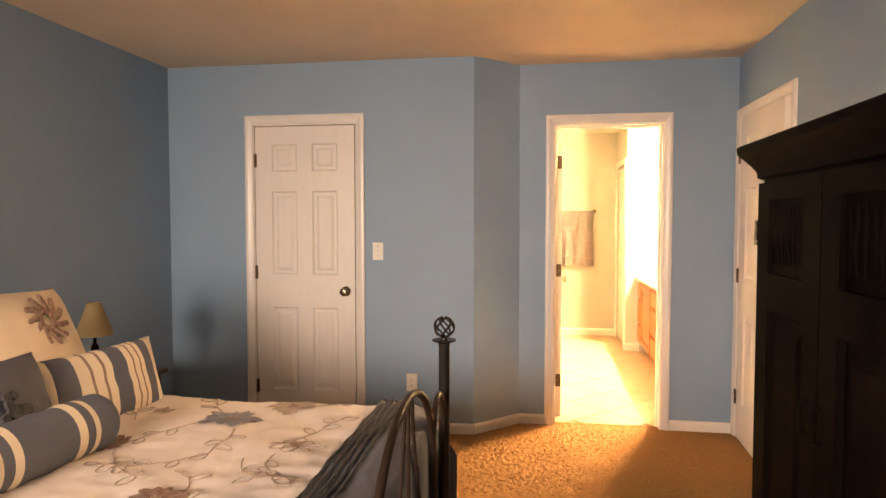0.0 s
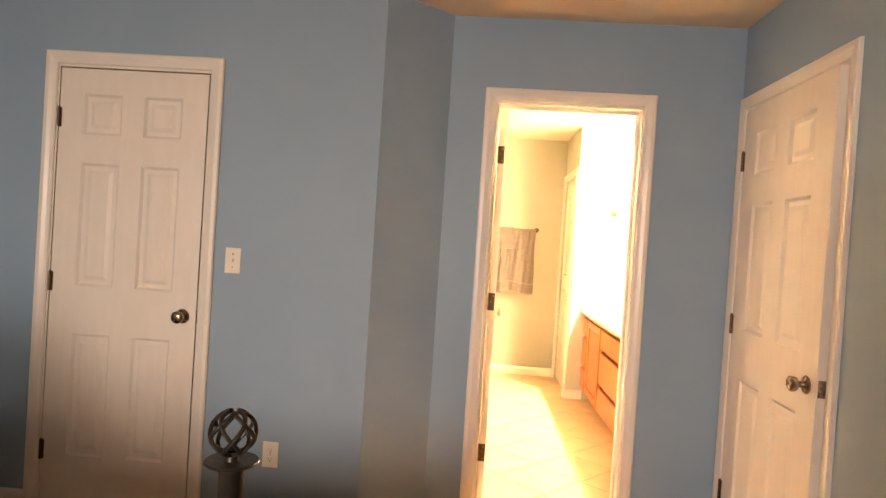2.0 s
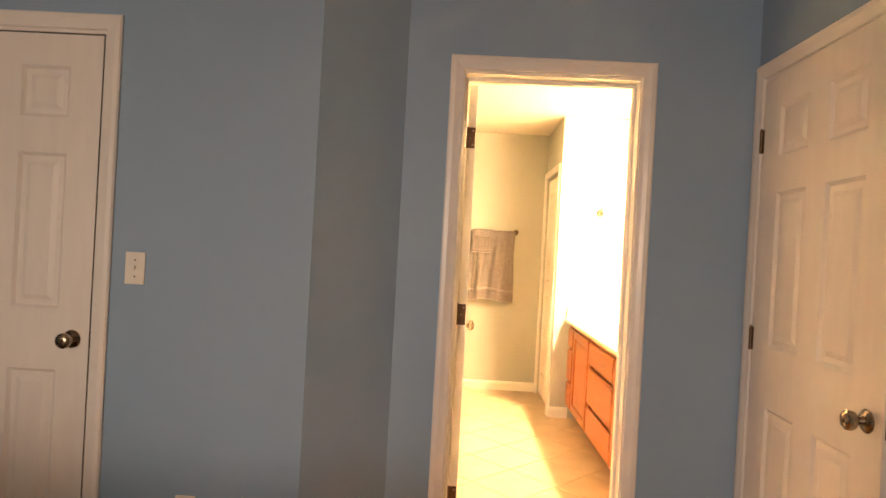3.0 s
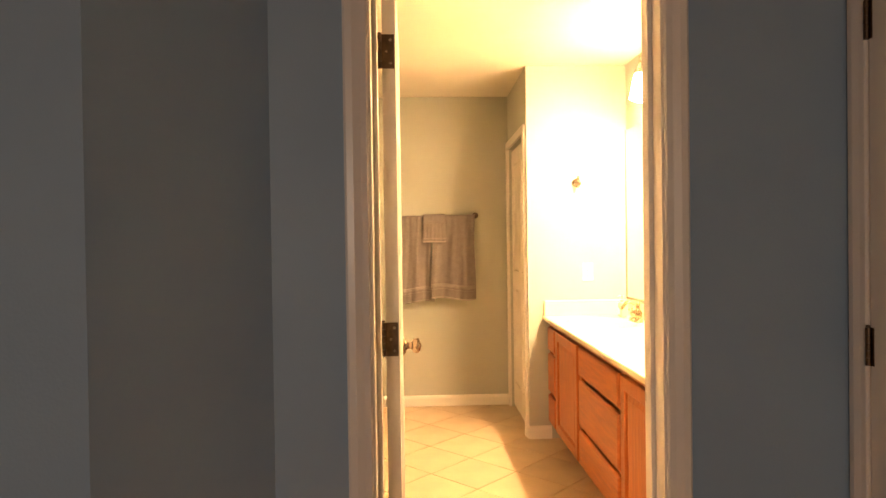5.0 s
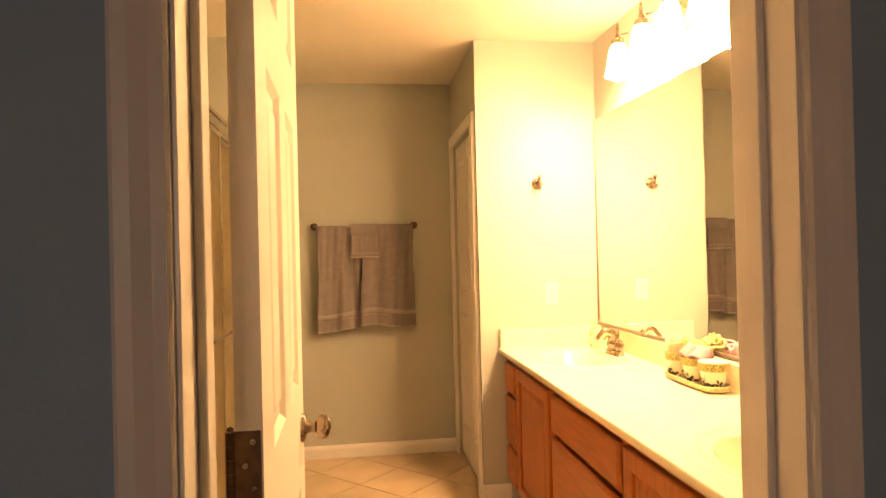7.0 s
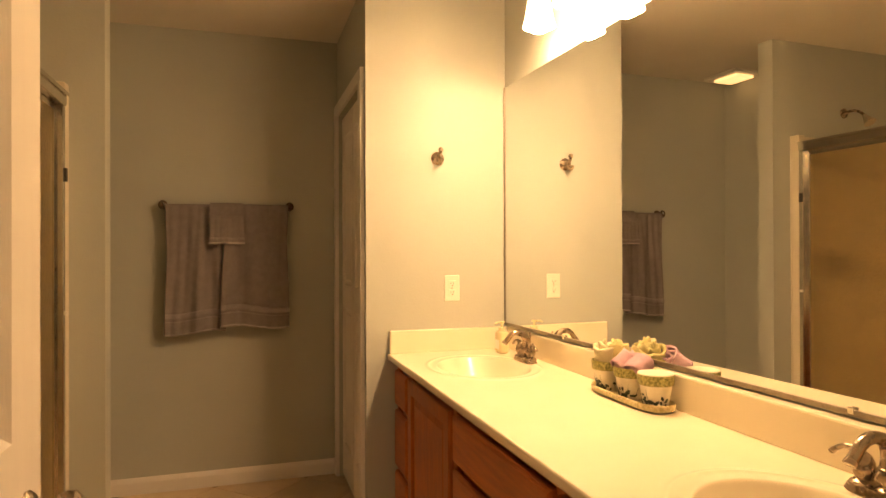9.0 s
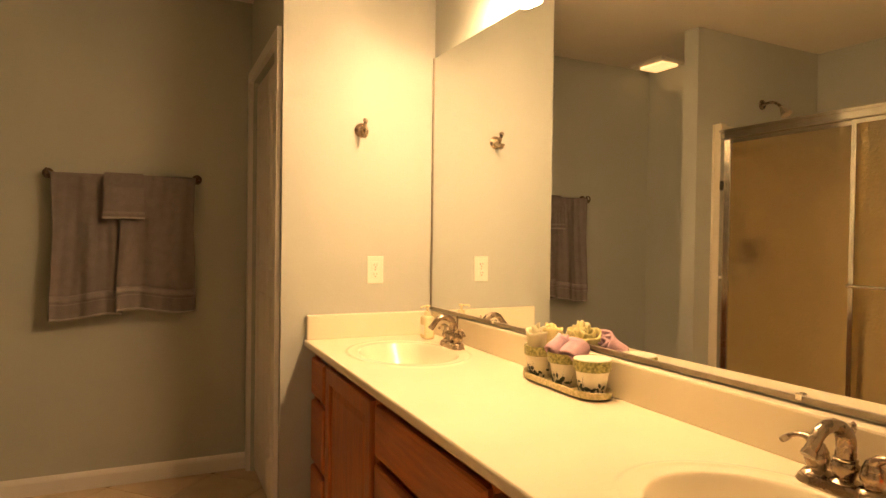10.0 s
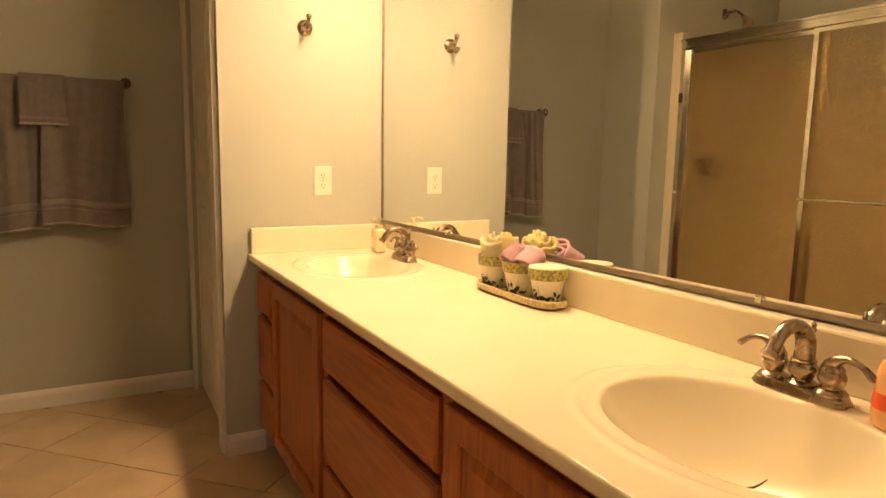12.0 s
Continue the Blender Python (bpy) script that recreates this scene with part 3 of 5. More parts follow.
for kind, ya, yb in UNITS:
    cab = thing("vanity_cabinet", (FX, yb, 0), "oak vanity cabinet with " + ("three drawers" if kind == "drawers" else "a panelled door") + " below the pale counter", "cabinet", "vanity cabinets")
    z0, z1 = 0.10, 0.778
    part("body", boxes((FX + 0.02, XM - 0.002, yb, ya, z0, 0.655)), OAK, cab)
    part("toe_kick", boxes((FX + 0.075, FX + 0.09, yb, ya, 0.0, z0)), OAK, cab)
    s = 0.020
    part("face_frame", boxes((FX, FX + 0.02, yb, yb + s, z0, z1), (FX, FX + 0.02, ya - s, ya, z0, z1), (FX, FX + 0.02, yb + s, ya - s, z1 - 0.035, z1), (FX, FX + 0.02, yb + s, ya - s, z0, z0 + 0.03)), OAK, cab)
    g = 0.016
    if kind == "drawers":
        for d0, d1 in ((0.120, 0.300), (0.322, 0.565), (0.588, 0.737)):
            bm = bmesh.new()
            raised_front(bm, yb + g, ya - g, d0, d1, FX)
            part("drawer_front", bm, OAKH, cab)
    else:
        bm = bmesh.new()
        dy0, dy1, d0, d1, f = yb + g, ya - g, 0.120, 0.740, 0.058
        ring = [[(FX - d, dy0 + i, d0 + i), (FX - d, dy1 - i, d0 + i), (FX - d, dy1 - i, d1 - i), (FX - d, dy0 + i, d1 - i)] for i, d in ((0, 0.001), (0, 0.014), (0.002, 0.0175), (0.006, 0.019), (f - 0.005, 0.019), (f, 0.014), (f, 0.001))]
        grid_faces(bm, ring, close_u=True, close_v=True)
        dr = part("cabinet_door", bm, OAK, cab)
        bm = bmesh.new()
        rows = [[(FX - d, dy0 + f + i, d0 + f + i), (FX - d, dy1 - f - i, d0 + f + i), (FX - d, dy1 - f - i, d1 - f - i), (FX - d, dy0 + f + i, d1 - f - i)] for i, d in ((-0.002, 0.010), (0.004, 0.006), (0.006, 0.006), (0.030, 0.013))]
        vs = grid_faces(bm, rows, close_v=True)
        bm.faces.new(vs[-1])
        part("raised_panel", bm, OAK, dr)

# counter with two moulded basins
SINKS = [(1.838, 9.79), (1.838, 8.275)]
AX, AY, DEEP = 0.163, 0.209, 0.135


def counter_z(x, y):
    z = CTOP
    for cx, cy in SINKS:
        r = math.hypot((x - cx) / AX, (y - cy) / AY)
        if r < 1.07:
            z -= DEEP * (1 - (r / 1.07) ** 2.4) ** 1.05
        z += 0.0028 * math.exp(-((r - 1.29) / 0.05) ** 2)
    return z


counter = thing("vanity_countertop", (1.85, 8.98, CTOP - 0.03), "cream cultured marble vanity counter with two moulded oval basins", "countertop")
bm = bmesh.new()
X0, X1, Y0, Y1 = 1.552, XM - 0.002, YB2 + 0.006, YH - 0.003
NX, NY = 170, 620
rows = []
for i in range(NX + 1):
    x = X0 + (X1 - X0) * i / NX
    rows.append([(x, Y0 + (Y1 - Y0) * j / NY, counter_z(x, Y0 + (Y1 - Y0) * j / NY)) for j in range(NY + 1)])
front = [[(x, Y0 + (Y1 - Y0) * j / NY, CTOP + z) for j in range(NY + 1)] for x, z in ((X0, -0.027), (X0 - 0.003, -0.025), (X0 - 0.004, -0.021), (X0 - 0.004, -0.006), (X0 - 0.0025, -0.002), (X0 - 0.0005, -0.0004))]
under = [[(X0 + 0.03, Y0 + (Y1 - Y0) * j / NY, CTOP - 0.028) for j in range(NY + 1)]]
grid_faces(bm, under + front + rows)
part("counter_top", bm, MARBLE, counter, smooth=True, angle=50)
part("backsplash", boxes((XM - 0.022, XM + 0.045, Y0, Y1 - 0.022, CTOP - 0.003, 0.906), bevel=0.006), MARBLE, counter)
part("side_splash", boxes((X0 + 0.004, XM - 0.001, Y1 - 0.020, Y1 + 0.001, CTOP - 0.003, 0.906), bevel=0.006), MARBLE, counter)
for cx, cy in SINKS:
    bm = bmesh.new()
    lathe(bm, [(0.001, 0), (0.026, 0), (0.028, 0.002), (0.022, 0.005), (0.017, 0.003), (0.001, 0.003)], 24, Matrix.Translation((cx + 0.03, cy, CTOP - DEEP + 0.001)))
    part("drain", bm, NICKEL, counter, "nickel drain ring", smooth=True)
bm = bmesh.new()
scuff = [(1.886 + 0.0075 * k + 0.003 * math.sin(k * 1.4), 8.305 - 0.004 * k) for k in range(6)]
tube(bm, [(x, y, counter_z(x, y) + 0.0012) for x, y in scuff], [0.0006, 0.0018, 0.0016, 0.0020, 0.0014, 0.0006], 6)
part("scuff_mark", bm, DIRT, counter, "dark scuff in the basin")


def faucet(label):
    """A centreset faucet with two lever handles and an arched spout; local +x points away from the basin."""
    f = thing("faucet", (0, 0, 0), label, "faucet", "vanity faucets")
    bm = bmesh.new()
    rows = []
    for sc, z in ((1.0, 0), (1.0, 0.006), (0.93, 0.010), (0.93, 0.014), (0.80, 0.020)):
        ring = []
        for k in range(40):
            a = 2 * math.pi * k / 40
            ex, ey = abs(math.cos(a)) ** 0.5 * math.copysign(1, math.cos(a)), abs(math.sin(a)) ** 0.7 * math.copysign(1, math.sin(a))
            ring.append((0.030 * sc * ex, 0.084 * (sc * 0.6 + 0.4) * ey, z))
        rows.append(ring)
    vs = grid_faces(bm, rows, close_v=True)
    bm.faces.new(vs[0]), bm.faces.new(vs[-1])
    part("base_plate", bm, NICKEL, f, smooth=True)
    body = [(0.001, 0), (0.027, 0), (0.027, 0.004), (0.023, 0.009), (0.0165, 0.013), (0.0165, 0.016), (0.020, 0.022), (0.0225, 0.031), (0.0215, 0.038), (0.0185, 0.044), (0.0195, 0.046), (0.0185, 0.049), (0.014, 0.056), (0.008, 0.061), (0.001, 0.063)]
    for s in (-1, 1):
        bm = bmesh.new()
        lathe(bm, body, 28, Matrix.Translation((0.002, 0.051 * s, 0.016)))
        hb = part("handle_body", bm, NICKEL, f, smooth=True)
        bm = bmesh.new()
        pts = [(0.003, 0.047 * s, 0.060), (0.002, 0.050 * s, 0.073), (0.0, 0.060 * s, 0.084), (-0.001, 0.074 * s, 0.089), (-0.002, 0.090 * s, 0.087), (-0.003, 0.104 * s, 0.080), (-0.004, 0.114 * s, 0.071), (-0.0045, 0.119 * s, 0.066), (-0.005, 0.121 * s, 0.063)]
        tube(bm, pts, [0.0165, 0.0135, 0.0095, 0.0068, 0.0058, 0.0058, 0.0070, 0.0066, 0.003], 14)
        part("lever", bm, NICKEL, hb, smooth=True)
    bm = bmesh.new()
    lathe(bm, [(0.001, 0), (0.026, 0), (0.025, 0.006), (0.0175, 0.012), (0.0175, 0.015), (0.0225, 0.024), (0.0245, 0.034), (0.023, 0.041), (0.019, 0.046), (0.021, 0.048), (0.021, 0.051), (0.018, 0.053), (0.001, 0.054)], 28, Matrix.Translation((0.004, 0, 0.016)))
    part("spout_base", bm, NICKEL, f, smooth=True)
    bm = bmesh.new()
    pts = [(0.004, 0, 0.064), (0.005, 0, 0.088)] + [(0.005 - 0.044 + 0.044 * math.cos(a), 0, 0.092 + 0.044 * math.sin(a)) for a in [math.pi * k / 14 for k in range(1, 12)]]
    pts += [(-0.0835, 0, 0.104), (-0.091, 0, 0.095), (-0.092, 0, 0.0935), (-0.098, 0, 0.086)]
    n = len(pts)
    tube(bm, pts, [0.0175 - 0.0060 * min(1, k / (n - 5)) for k in range(n - 3)] + [0.0115, 0.0132, 0.0132], 18)
    part("spout", bm, NICKEL, f, smooth=True)
    bm = bmesh.new()
    lathe(bm, [(0.001, 0), (0.003, 0), (0.003, 0.05), (0.006, 0.054), (0.0035, 0.060), (0.0055, 0.066), (0.001, 0.072)], 12, Matrix.Translation((0.024, 0, 0.066)))
    part("lift_rod", bm, NICKEL, f, smooth=True)
    return f


f1 = faucet("brushed nickel two-handle faucet on the cream counter")
f1.scale = (0.94, 0.94, 0.86)
f1.location = (2.044, 8.320, CTOP + 0.0005)
copy_thing(f1, pose(2.040, 9.842, CTOP + 0.0005))

# mirror
mir = thing("wall_mirror_panel", (0, 0, 0), "large frameless vanity mirror with a metal edge channel", "mirror")
ME = YB2 - YH + 0.03
part("mirror_glass", boxes((-0.008, -0.002, ME, -0.012, 0.923, 2.012)), MIRROR, mir)
part("bottom_channel", boxes((-0.013, -0.001, ME, -0.006, 0.9125, 0.925), bevel=0.002), CHANNEL, mir)
part("side_channel", boxes((-0.012, -0.001, -0.013, -0.006, 0.925, 2.014), bevel=0.0015), CHANNEL, mir)
for y in (8.47, 9.65):
    part("mirror_clip", boxes((-0.017, -0.0125, y - YH - 0.007, y - YH + 0.007, 0.917, 0.931), bevel=0.002), CHROME, mir)
mir.matrix_basis = MIRROR_WALL

# vanity light bar
bar = thing("vanity_light", (XM - 0.02, 9.28, 2.20), "nickel four-light vanity fixture with lit frosted glass shades", "wall lamp")
SHY = [9.64, 9.40, 9.16, 8.92]
part("back_plate", boxes((XM - 0.022, XM - 0.001, 9.18, 9.38, 2.17, 2.31), bevel=0.006), NICKEL, bar)
bm = bmesh.new()
xo = XM - 0.12
pts = []
for k in range(61):
    y = SHY[0] + (SHY[-1] - SHY[0]) * k / 60
    pts.append((xo + 0.02, y, 2.285 - 0.022 * abs(math.sin(math.pi * (y - SHY[0]) / 0.24))))
tube(bm, pts, 0.0045, 8)
for y in (9.23, 9.33):
    tube(bm, [(XM - 0.02, y, 2.24), (XM - 0.05, y, 2.26), (xo + 0.02, y, 2.268)], 0.006, 8)
part("arm", bm, NICKEL, bar, smooth=True)
for y in SHY:
    bm = bmesh.new()
    lathe(bm, [(0.001, 0.10), (0.005, 0.098), (0.0065, 0.09), (0.004, 0.082), (0.009, 0.078), (0.007, 0.05), (0.012, 0.046), (0.012, 0.03), (0.027, 0.024), (0.030, 0.0), (0.001, 0.0)], 20, Matrix.Translation((xo, y, 2.235)))
    cup = part("lamp_cup", bm, NICKEL, bar, smooth=True)
    bm = bmesh.new()
    prof = [(0.028, 0.0), (0.036, -0.02), (0.045, -0.06), (0.052, -0.105), (0.062, -0.140), (0.060, -0.141), (0.049, -0.105), (0.042, -0.06), (0.033, -0.02), (0.025, -0.004)]
    rows = [[(xo + r * math.cos(2 * math.pi * k / 28), y + r * math.sin(2 * math.pi * k / 28), 2.237 + z) for k in range(28)] for r, z in prof]
    grid_faces(bm, rows, close_v=True, close_u=True)
    part("glass_shade", bm, GLOW, cup, "lit frosted glass shade", smooth=True)
    bm = bmesh.new()
    lathe(bm, [(0.001, -0.070), (0.026, -0.078), (0.042, -0.096), (0.048, -0.118), (0.044, -0.140), (0.030, -0.156), (0.014, -0.163), (0.001, -0.165)], 24, Matrix.Translation((xo, y, 2.237)))
    part("bulb", bm, BULB, cup, "lit bulb", smooth=True)

# ceiling fan light over the nook
fan = thing("ceiling_fan_light", (0.08, 10.88, H), "lit square bathroom ceiling fan light", "ceiling light")
part("frame", boxes((-0.045, 0.20, 10.74, 11.02, H - 0.022, H - 0.0005), bevel=0.006), PLATE, fan)
part("lens", boxes((0.0, 0.155, 10.78, 10.98, H - 0.040, H - 0.018), bevel=0.010), FANGLOW, fan, "lit frosted lens")


# wall hook
def robe_hook(m):
    ob = thing("robe_hook", (0, 0, 0), "brushed nickel robe hook on the bathroom wall", "hook")
    rot = Matrix.Rotation(radians(90), 4, "X")
    bm = bmesh.new()
    lathe(bm, [(0.001, 0), (0.026, 0), (0.026, 0.004), (0.021, 0.008), (0.015, 0.010), (0.010, 0.018), (0.009, 0.03), (0.001, 0.032)], 24, rot)
    part("rose", bm, NICKEL, ob, smooth=True)
    bm = bmesh.new()
    tube(bm, [(0, -0.024, 0), (0, -0.036, 0.008), (0, -0.043, 0.018), (0, -0.047, 0.025)], [0.008, 0.008, 0.0065, 0.006], 10)
    lathe(bm, [(0.001, -0.010), (0.008, -0.006), (0.010, 0), (0.008, 0.006), (0.001, 0.010)], 12, Matrix.Translation((0, -0.048, 0.029)))
    part("upper_prong", bm, NICKEL, ob, smooth=True)
    bm = bmesh.new()
    tube(bm, [(0, -0.024, -0.002), (0, -0.034, -0.018), (0, -0.044, -0.026), (0, -0.056, -0.022), (0, -0.060, -0.012)], [0.008, 0.008, 0.0075, 0.007, 0.008], 10)
    part("lower_prong", bm, NICKEL, ob, smooth=True)
    ob.matrix_basis = m


robe_hook(pose(1.781, YH, 1.672) @ Matrix.Scale(1.15, 4))

# towel bar and towels
YBAR, ZBAR = YT - 0.062, 1.492
tb = thing("towel_bar", (0.865, YT, ZBAR), "bronze towel bar with ringed ends on the wall", "towel bar")
bm = bmesh.new()
tube(bm, [(0.537, YBAR, ZBAR), (1.195, YBAR, ZBAR)], 0.007, 12)
part("rail", bm, BRASSY, tb, smooth=True)
for x in (0.542, 1.189):
    bm = bmesh.new()
    lathe(bm, [(0.001, 0), (0.024, 0), (0.024, 0.005), (0.012, 0.010), (0.009, 0.05), (0.001, 0.052)], 20, Matrix.Translation((x, YT, ZBAR + 0.012)) @ Matrix.Rotation(radians(90), 4, "X"))
    tube(bm, [(x, YBAR + 0.021 * math.cos(a), ZBAR + 0.008 + 0.021 * math.sin(a)) for a in [2 * math.pi * k / 20 for k in range(20)]], 0.0045, 8, closed=True)
    part("bracket", bm, BRASSY, tb, smooth=True)


def towel(name, x0, x1, front, back, off, seed, label, folds, skew=0.0, band=True):
    """A towel hung over the bar: front and back drops in metres, soft upright folds and a hem."""
    ob = thing(name, ((x0 + x1) / 2, YBAR, ZBAR - front), label, "towel", "hanging towels")
    rg = random.Random(seed)
    ph = [rg.uniform(0, 6.28) for _ in range(6)]
    nu, path = 60, []
    r = 0.010 + off * 0.28
    for k in range(26):
        path.append((-r, -back + back * k / 26, k / 26 * back * 0 + 1))
    for k in range(9):
        a = math.pi - math.pi * k / 8
        path.append((-r * math.cos(a) * -1, r * math.sin(a), 0))
    nf = 64
    for k in range(1, nf + 1):
        path.append((r, -front * k / nf, k / nf))
    rows_f = []

    def place(u, across, z, w, front_side):
        x = x0 + (x1 - x0) * u
        depth = max(0.0, -z)
        am = min(1, depth / 0.25)
        wav = (1.0 if band else 0.25) * 0.010 * am * math.sin(u * folds * 6.283 + ph[0] + 0.8 * depth) + (0.005 * am * math.sin(u * folds * 11 + ph[1]) if band else 0) + (0.0022 if band else 0.0006) * math.sin(u * 37 + depth * 9 + ph[2])
        x += skew * depth + 0.010 * am * math.sin(depth * 6 + ph[3]) * (u - 0.5) * 2
        zz = z + (0.012 * math.sin(u * 5 + ph[4]) * am if depth > 0.2 else 0)
        y = YBAR - (across + (wav + 0.006 * am + off * min(1, depth / 0.05) if front_side else -off * am * 0.4))
        return (x, y, ZBAR + zz)

    def sheet(sel, label_, mt, nm, thick):
        bm = bmesh.new()
        rows = []
        for i in range(nu + 1):
            rows.append([place(i / nu, a + t, z, w, a > 0) for a, z, w, t in sel])
        grid_faces(bm, rows)
        p = part(nm, bm, mt, ob, label_, smooth=True, angle=80)
        md = p.modifiers.new("thick", "SOLIDIFY")
        md.thickness, md.offset = thick, 0
        return p
    outline = [(a, z, w, 0.0) for a, z, w in path]
    sheet(outline, "", TOWEL, "cloth", 0.009)
    if band:
        b0 = front - 0.115
        sheet([(r, -b0 - 0.03 * k / 3, 0, 0.0055) for k in range(4)], "smooth woven band", TOWELBAND, "band", 0.004)
        sheet([(r, -b0 - 0.040 - 0.005 * k / 2, 0, 0.0055) for k in range(3)], "", TOWELBAND, "band_line", 0.004)
    else:
        sheet([(r, -front + 0.035 - 0.012 * k / 3, 0, 0.0055) for k in range(4)], "", TOWELBAND, "band", 0.004)
    sheet([(r, -front + 0.010 - 0.010 * k / 2, 0, 0.002) for k in range(3)], "pale stitched hem", TOWELHEM, "hem", 0.009)
    return ob


towel("bath_towel", 0.558, 0.840, 0.662, 0.50, 0.0, 3, "grey terry bath towel hung over the towel bar", 1.7, 0.012)
towel("bath_towel", 0.846, 1.178, 0.640, 0.50, 0.012, 8, "grey terry bath towel hung over the towel bar", 1.6, -0.010)
towel("hand_towel", 0.777, 0.945, 0.197, 0.16, 0.034, 5, "small grey washcloth folded over the bath towels", 0.5, 0.01, band=False)

# ---- shower ----
SX, SZ0, SZ1 = 0.285, 0.10, 1.86
sh = thing("shower_stall", (-0.15, 9.45, 0), "cream shower stall with a low curb and surround", "shower")
part("pan", boxes((-0.65, XW - 0.03, 8.66, YW, 0.0, 0.045), bevel=0.004), FIBRE, sh)
part("curb", boxes((SX - 0.05, XW - 0.02, 8.66, YW, 0.045, SZ0), bevel=0.008), FIBRE, sh)
part("back_panel", boxes((-0.648, -0.635, 8.672, YW - 0.012, 0.045, 1.90), bevel=0.003), FIBRE, sh)
part("end_panel", boxes((-0.634, SX + 0.02, YW - 0.012, YW - 0.0005, 0.045, 1.90), bevel=0.003), FIBRE, sh)
part("near_panel", boxes((-0.634, SX + 0.04, 8.6605, 8.672, 0.045, 1.90), bevel=0.003), FIBRE, sh)
part("flange", boxes((SX - 0.03, SX + 0.02, YW - 0.058, YW - 0.0125, SZ0, 1.90), bevel=0.006), FIBRE, sh)
part("flange", boxes((SX - 0.03, SX + 0.03, 8.6725, 8.73, SZ0, 1.90), bevel=0.006), FIBRE, sh)
JY0, JY1 = 8.732, YW - 0.060
en = thing("shower_enclosure", (SX, 9.4, SZ0), "chrome framed sliding shower door with obscure glass", "shower door")
part("head_rail", boxes((SX - 0.028, SX + 0.028, JY0, JY1, SZ1 - 0.055, SZ1), bevel=0.005), CHROME, en)
part("head_rail_lip", boxes((SX + 0.0285, SX + 0.036, JY0, JY1, SZ1 - 0.018, SZ1 - 0.004), bevel=0.002), CHROME, en)
part("bottom_track", boxes((SX - 0.028, SX + 0.028, JY0, JY1, SZ0, SZ0 + 0.03), bevel=0.004), CHROME, en)
part("side_post", boxes((SX - 0.022, SX + 0.022, JY1 - 0.026, JY1, SZ0 + 0.03, SZ1 - 0.055), bevel=0.003), CHROME, en)
part("side_post", boxes((SX - 0.022, SX + 0.022, JY0, JY0 + 0.026, SZ0 + 0.03, SZ1 - 0.055), bevel=0.003), CHROME, en)
part("bumper", boxes((SX + 0.0225, SX + 0.032, JY1 - 0.028, JY1 - 0.006, 1.52, 1.57), bevel=0.002), SLOT, en)
part("bumper", boxes((SX + 0.0225, SX + 0.034, JY1 - 0.028, JY1 - 0.012, 1.02, 1.035), bevel=0.003), PLATE, en)
for x, y0, y1 in ((SX - 0.012, 9.40, JY1 - 0.027), (SX + 0.012, JY0 + 0.027, 9.46)):
    fr = boxes((x - 0.009, x + 0.009, y0, y0 + 0.022, SZ0 + 0.032, SZ1 - 0.058), (x - 0.009, x + 0.009, y1 - 0.022, y1, SZ0 + 0.032, SZ1 - 0.058), (x - 0.009, x + 0.009, y0 + 0.022, y1 - 0.022, SZ0 + 0.032, SZ0 + 0.06), (x - 0.009, x + 0.009, y0 + 0.022, y1 - 0.022, SZ1 - 0.078, SZ1 - 0.058))
    p = part("sliding_panel", fr, CHROME, en)
    part("pane", boxes((x - 0.003, x + 0.003, y0 + 0.018, y1 - 0.018, SZ0 + 0.055, SZ1 - 0.070)), OBSCURE, p, "pebbled obscure glass pane").visible_shadow = False
bm = bmesh.new()
tube(bm, [(SX + 0.021, 9.44, 1.03), (SX + 0.05, 9.44, 1.03)], 0.006, 10)
tube(bm, [(SX + 0.021, 8.80, 1.03), (SX + 0.05, 8.80, 1.03)], 0.006, 10)
tube(bm, [(SX + 0.05, 9.45, 1.03), (SX + 0.05, 8.79, 1.03)], 0.008, 12)
part("outer_towel_rail", bm, CHROME, en, smooth=True)
hd = thing("wall_shower", (-0.12, YW, 2.04), "nickel shower head on a bent arm", "shower head")
bm = bmesh.new()
lathe(bm, [(0.001, 0), (0.03, 0), (0.028, 0.006), (0.01, 0.010), (0.001, 0.010)], 20, Matrix.Translation((-0.12, YW, 2.06)) @ Matrix.Rotation(radians(90), 4, "X"))
part("escutcheon", bm, NICKEL, hd, smooth=True)
bm = bmesh.new()
tube(bm, [(-0.12, YW - 0.008, 2.06), (-0.12, YW - 0.06, 2.065), (-0.12, YW - 0.10, 2.05), (-0.12, YW - 0.13, 2.02)], 0.0085, 12)
part("arm", bm, NICKEL, hd, smooth=True)
bm = bmesh.new()
lathe(bm, [(0.001, 0), (0.012, 0), (0.014, 0.012), (0.020, 0.03), (0.032, 0.055), (0.033, 0.062), (0.001, 0.064)], 20, Matrix.Translation((-0.12, YW - 0.125, 2.025)) @ Matrix.Rotation(radians(145), 4, "X"))
part("spray_head", bm, CHROME, hd, smooth=True)
vl = thing("shower_valve", (-0.12, YW - 0.012, 1.15), "dark round shower valve handle inside the stall", "shower valve")
bm = bmesh.new()
lathe(bm, [(0.001, 0), (0.075, 0), (0.072, 0.008), (0.03, 0.014), (0.028, 0.05), (0.022, 0.055), (0.001, 0.056)], 28, Matrix.Translation((-0.02, YW - 0.0125, 1.17)) @ Matrix.Rotation(radians(90), 4, "X"))
part("valve_plate", bm, BRASSY, vl, smooth=True)

# ---- things on the counter ----
TY0, TY1, TX = 8.944, 9.304, 2.052
tr = thing("oval_tray", (TX, (TY0 + TY1) / 2, CTOP), "speckled olive and cream ceramic tray on the counter", "tray")
bm = bmesh.new()


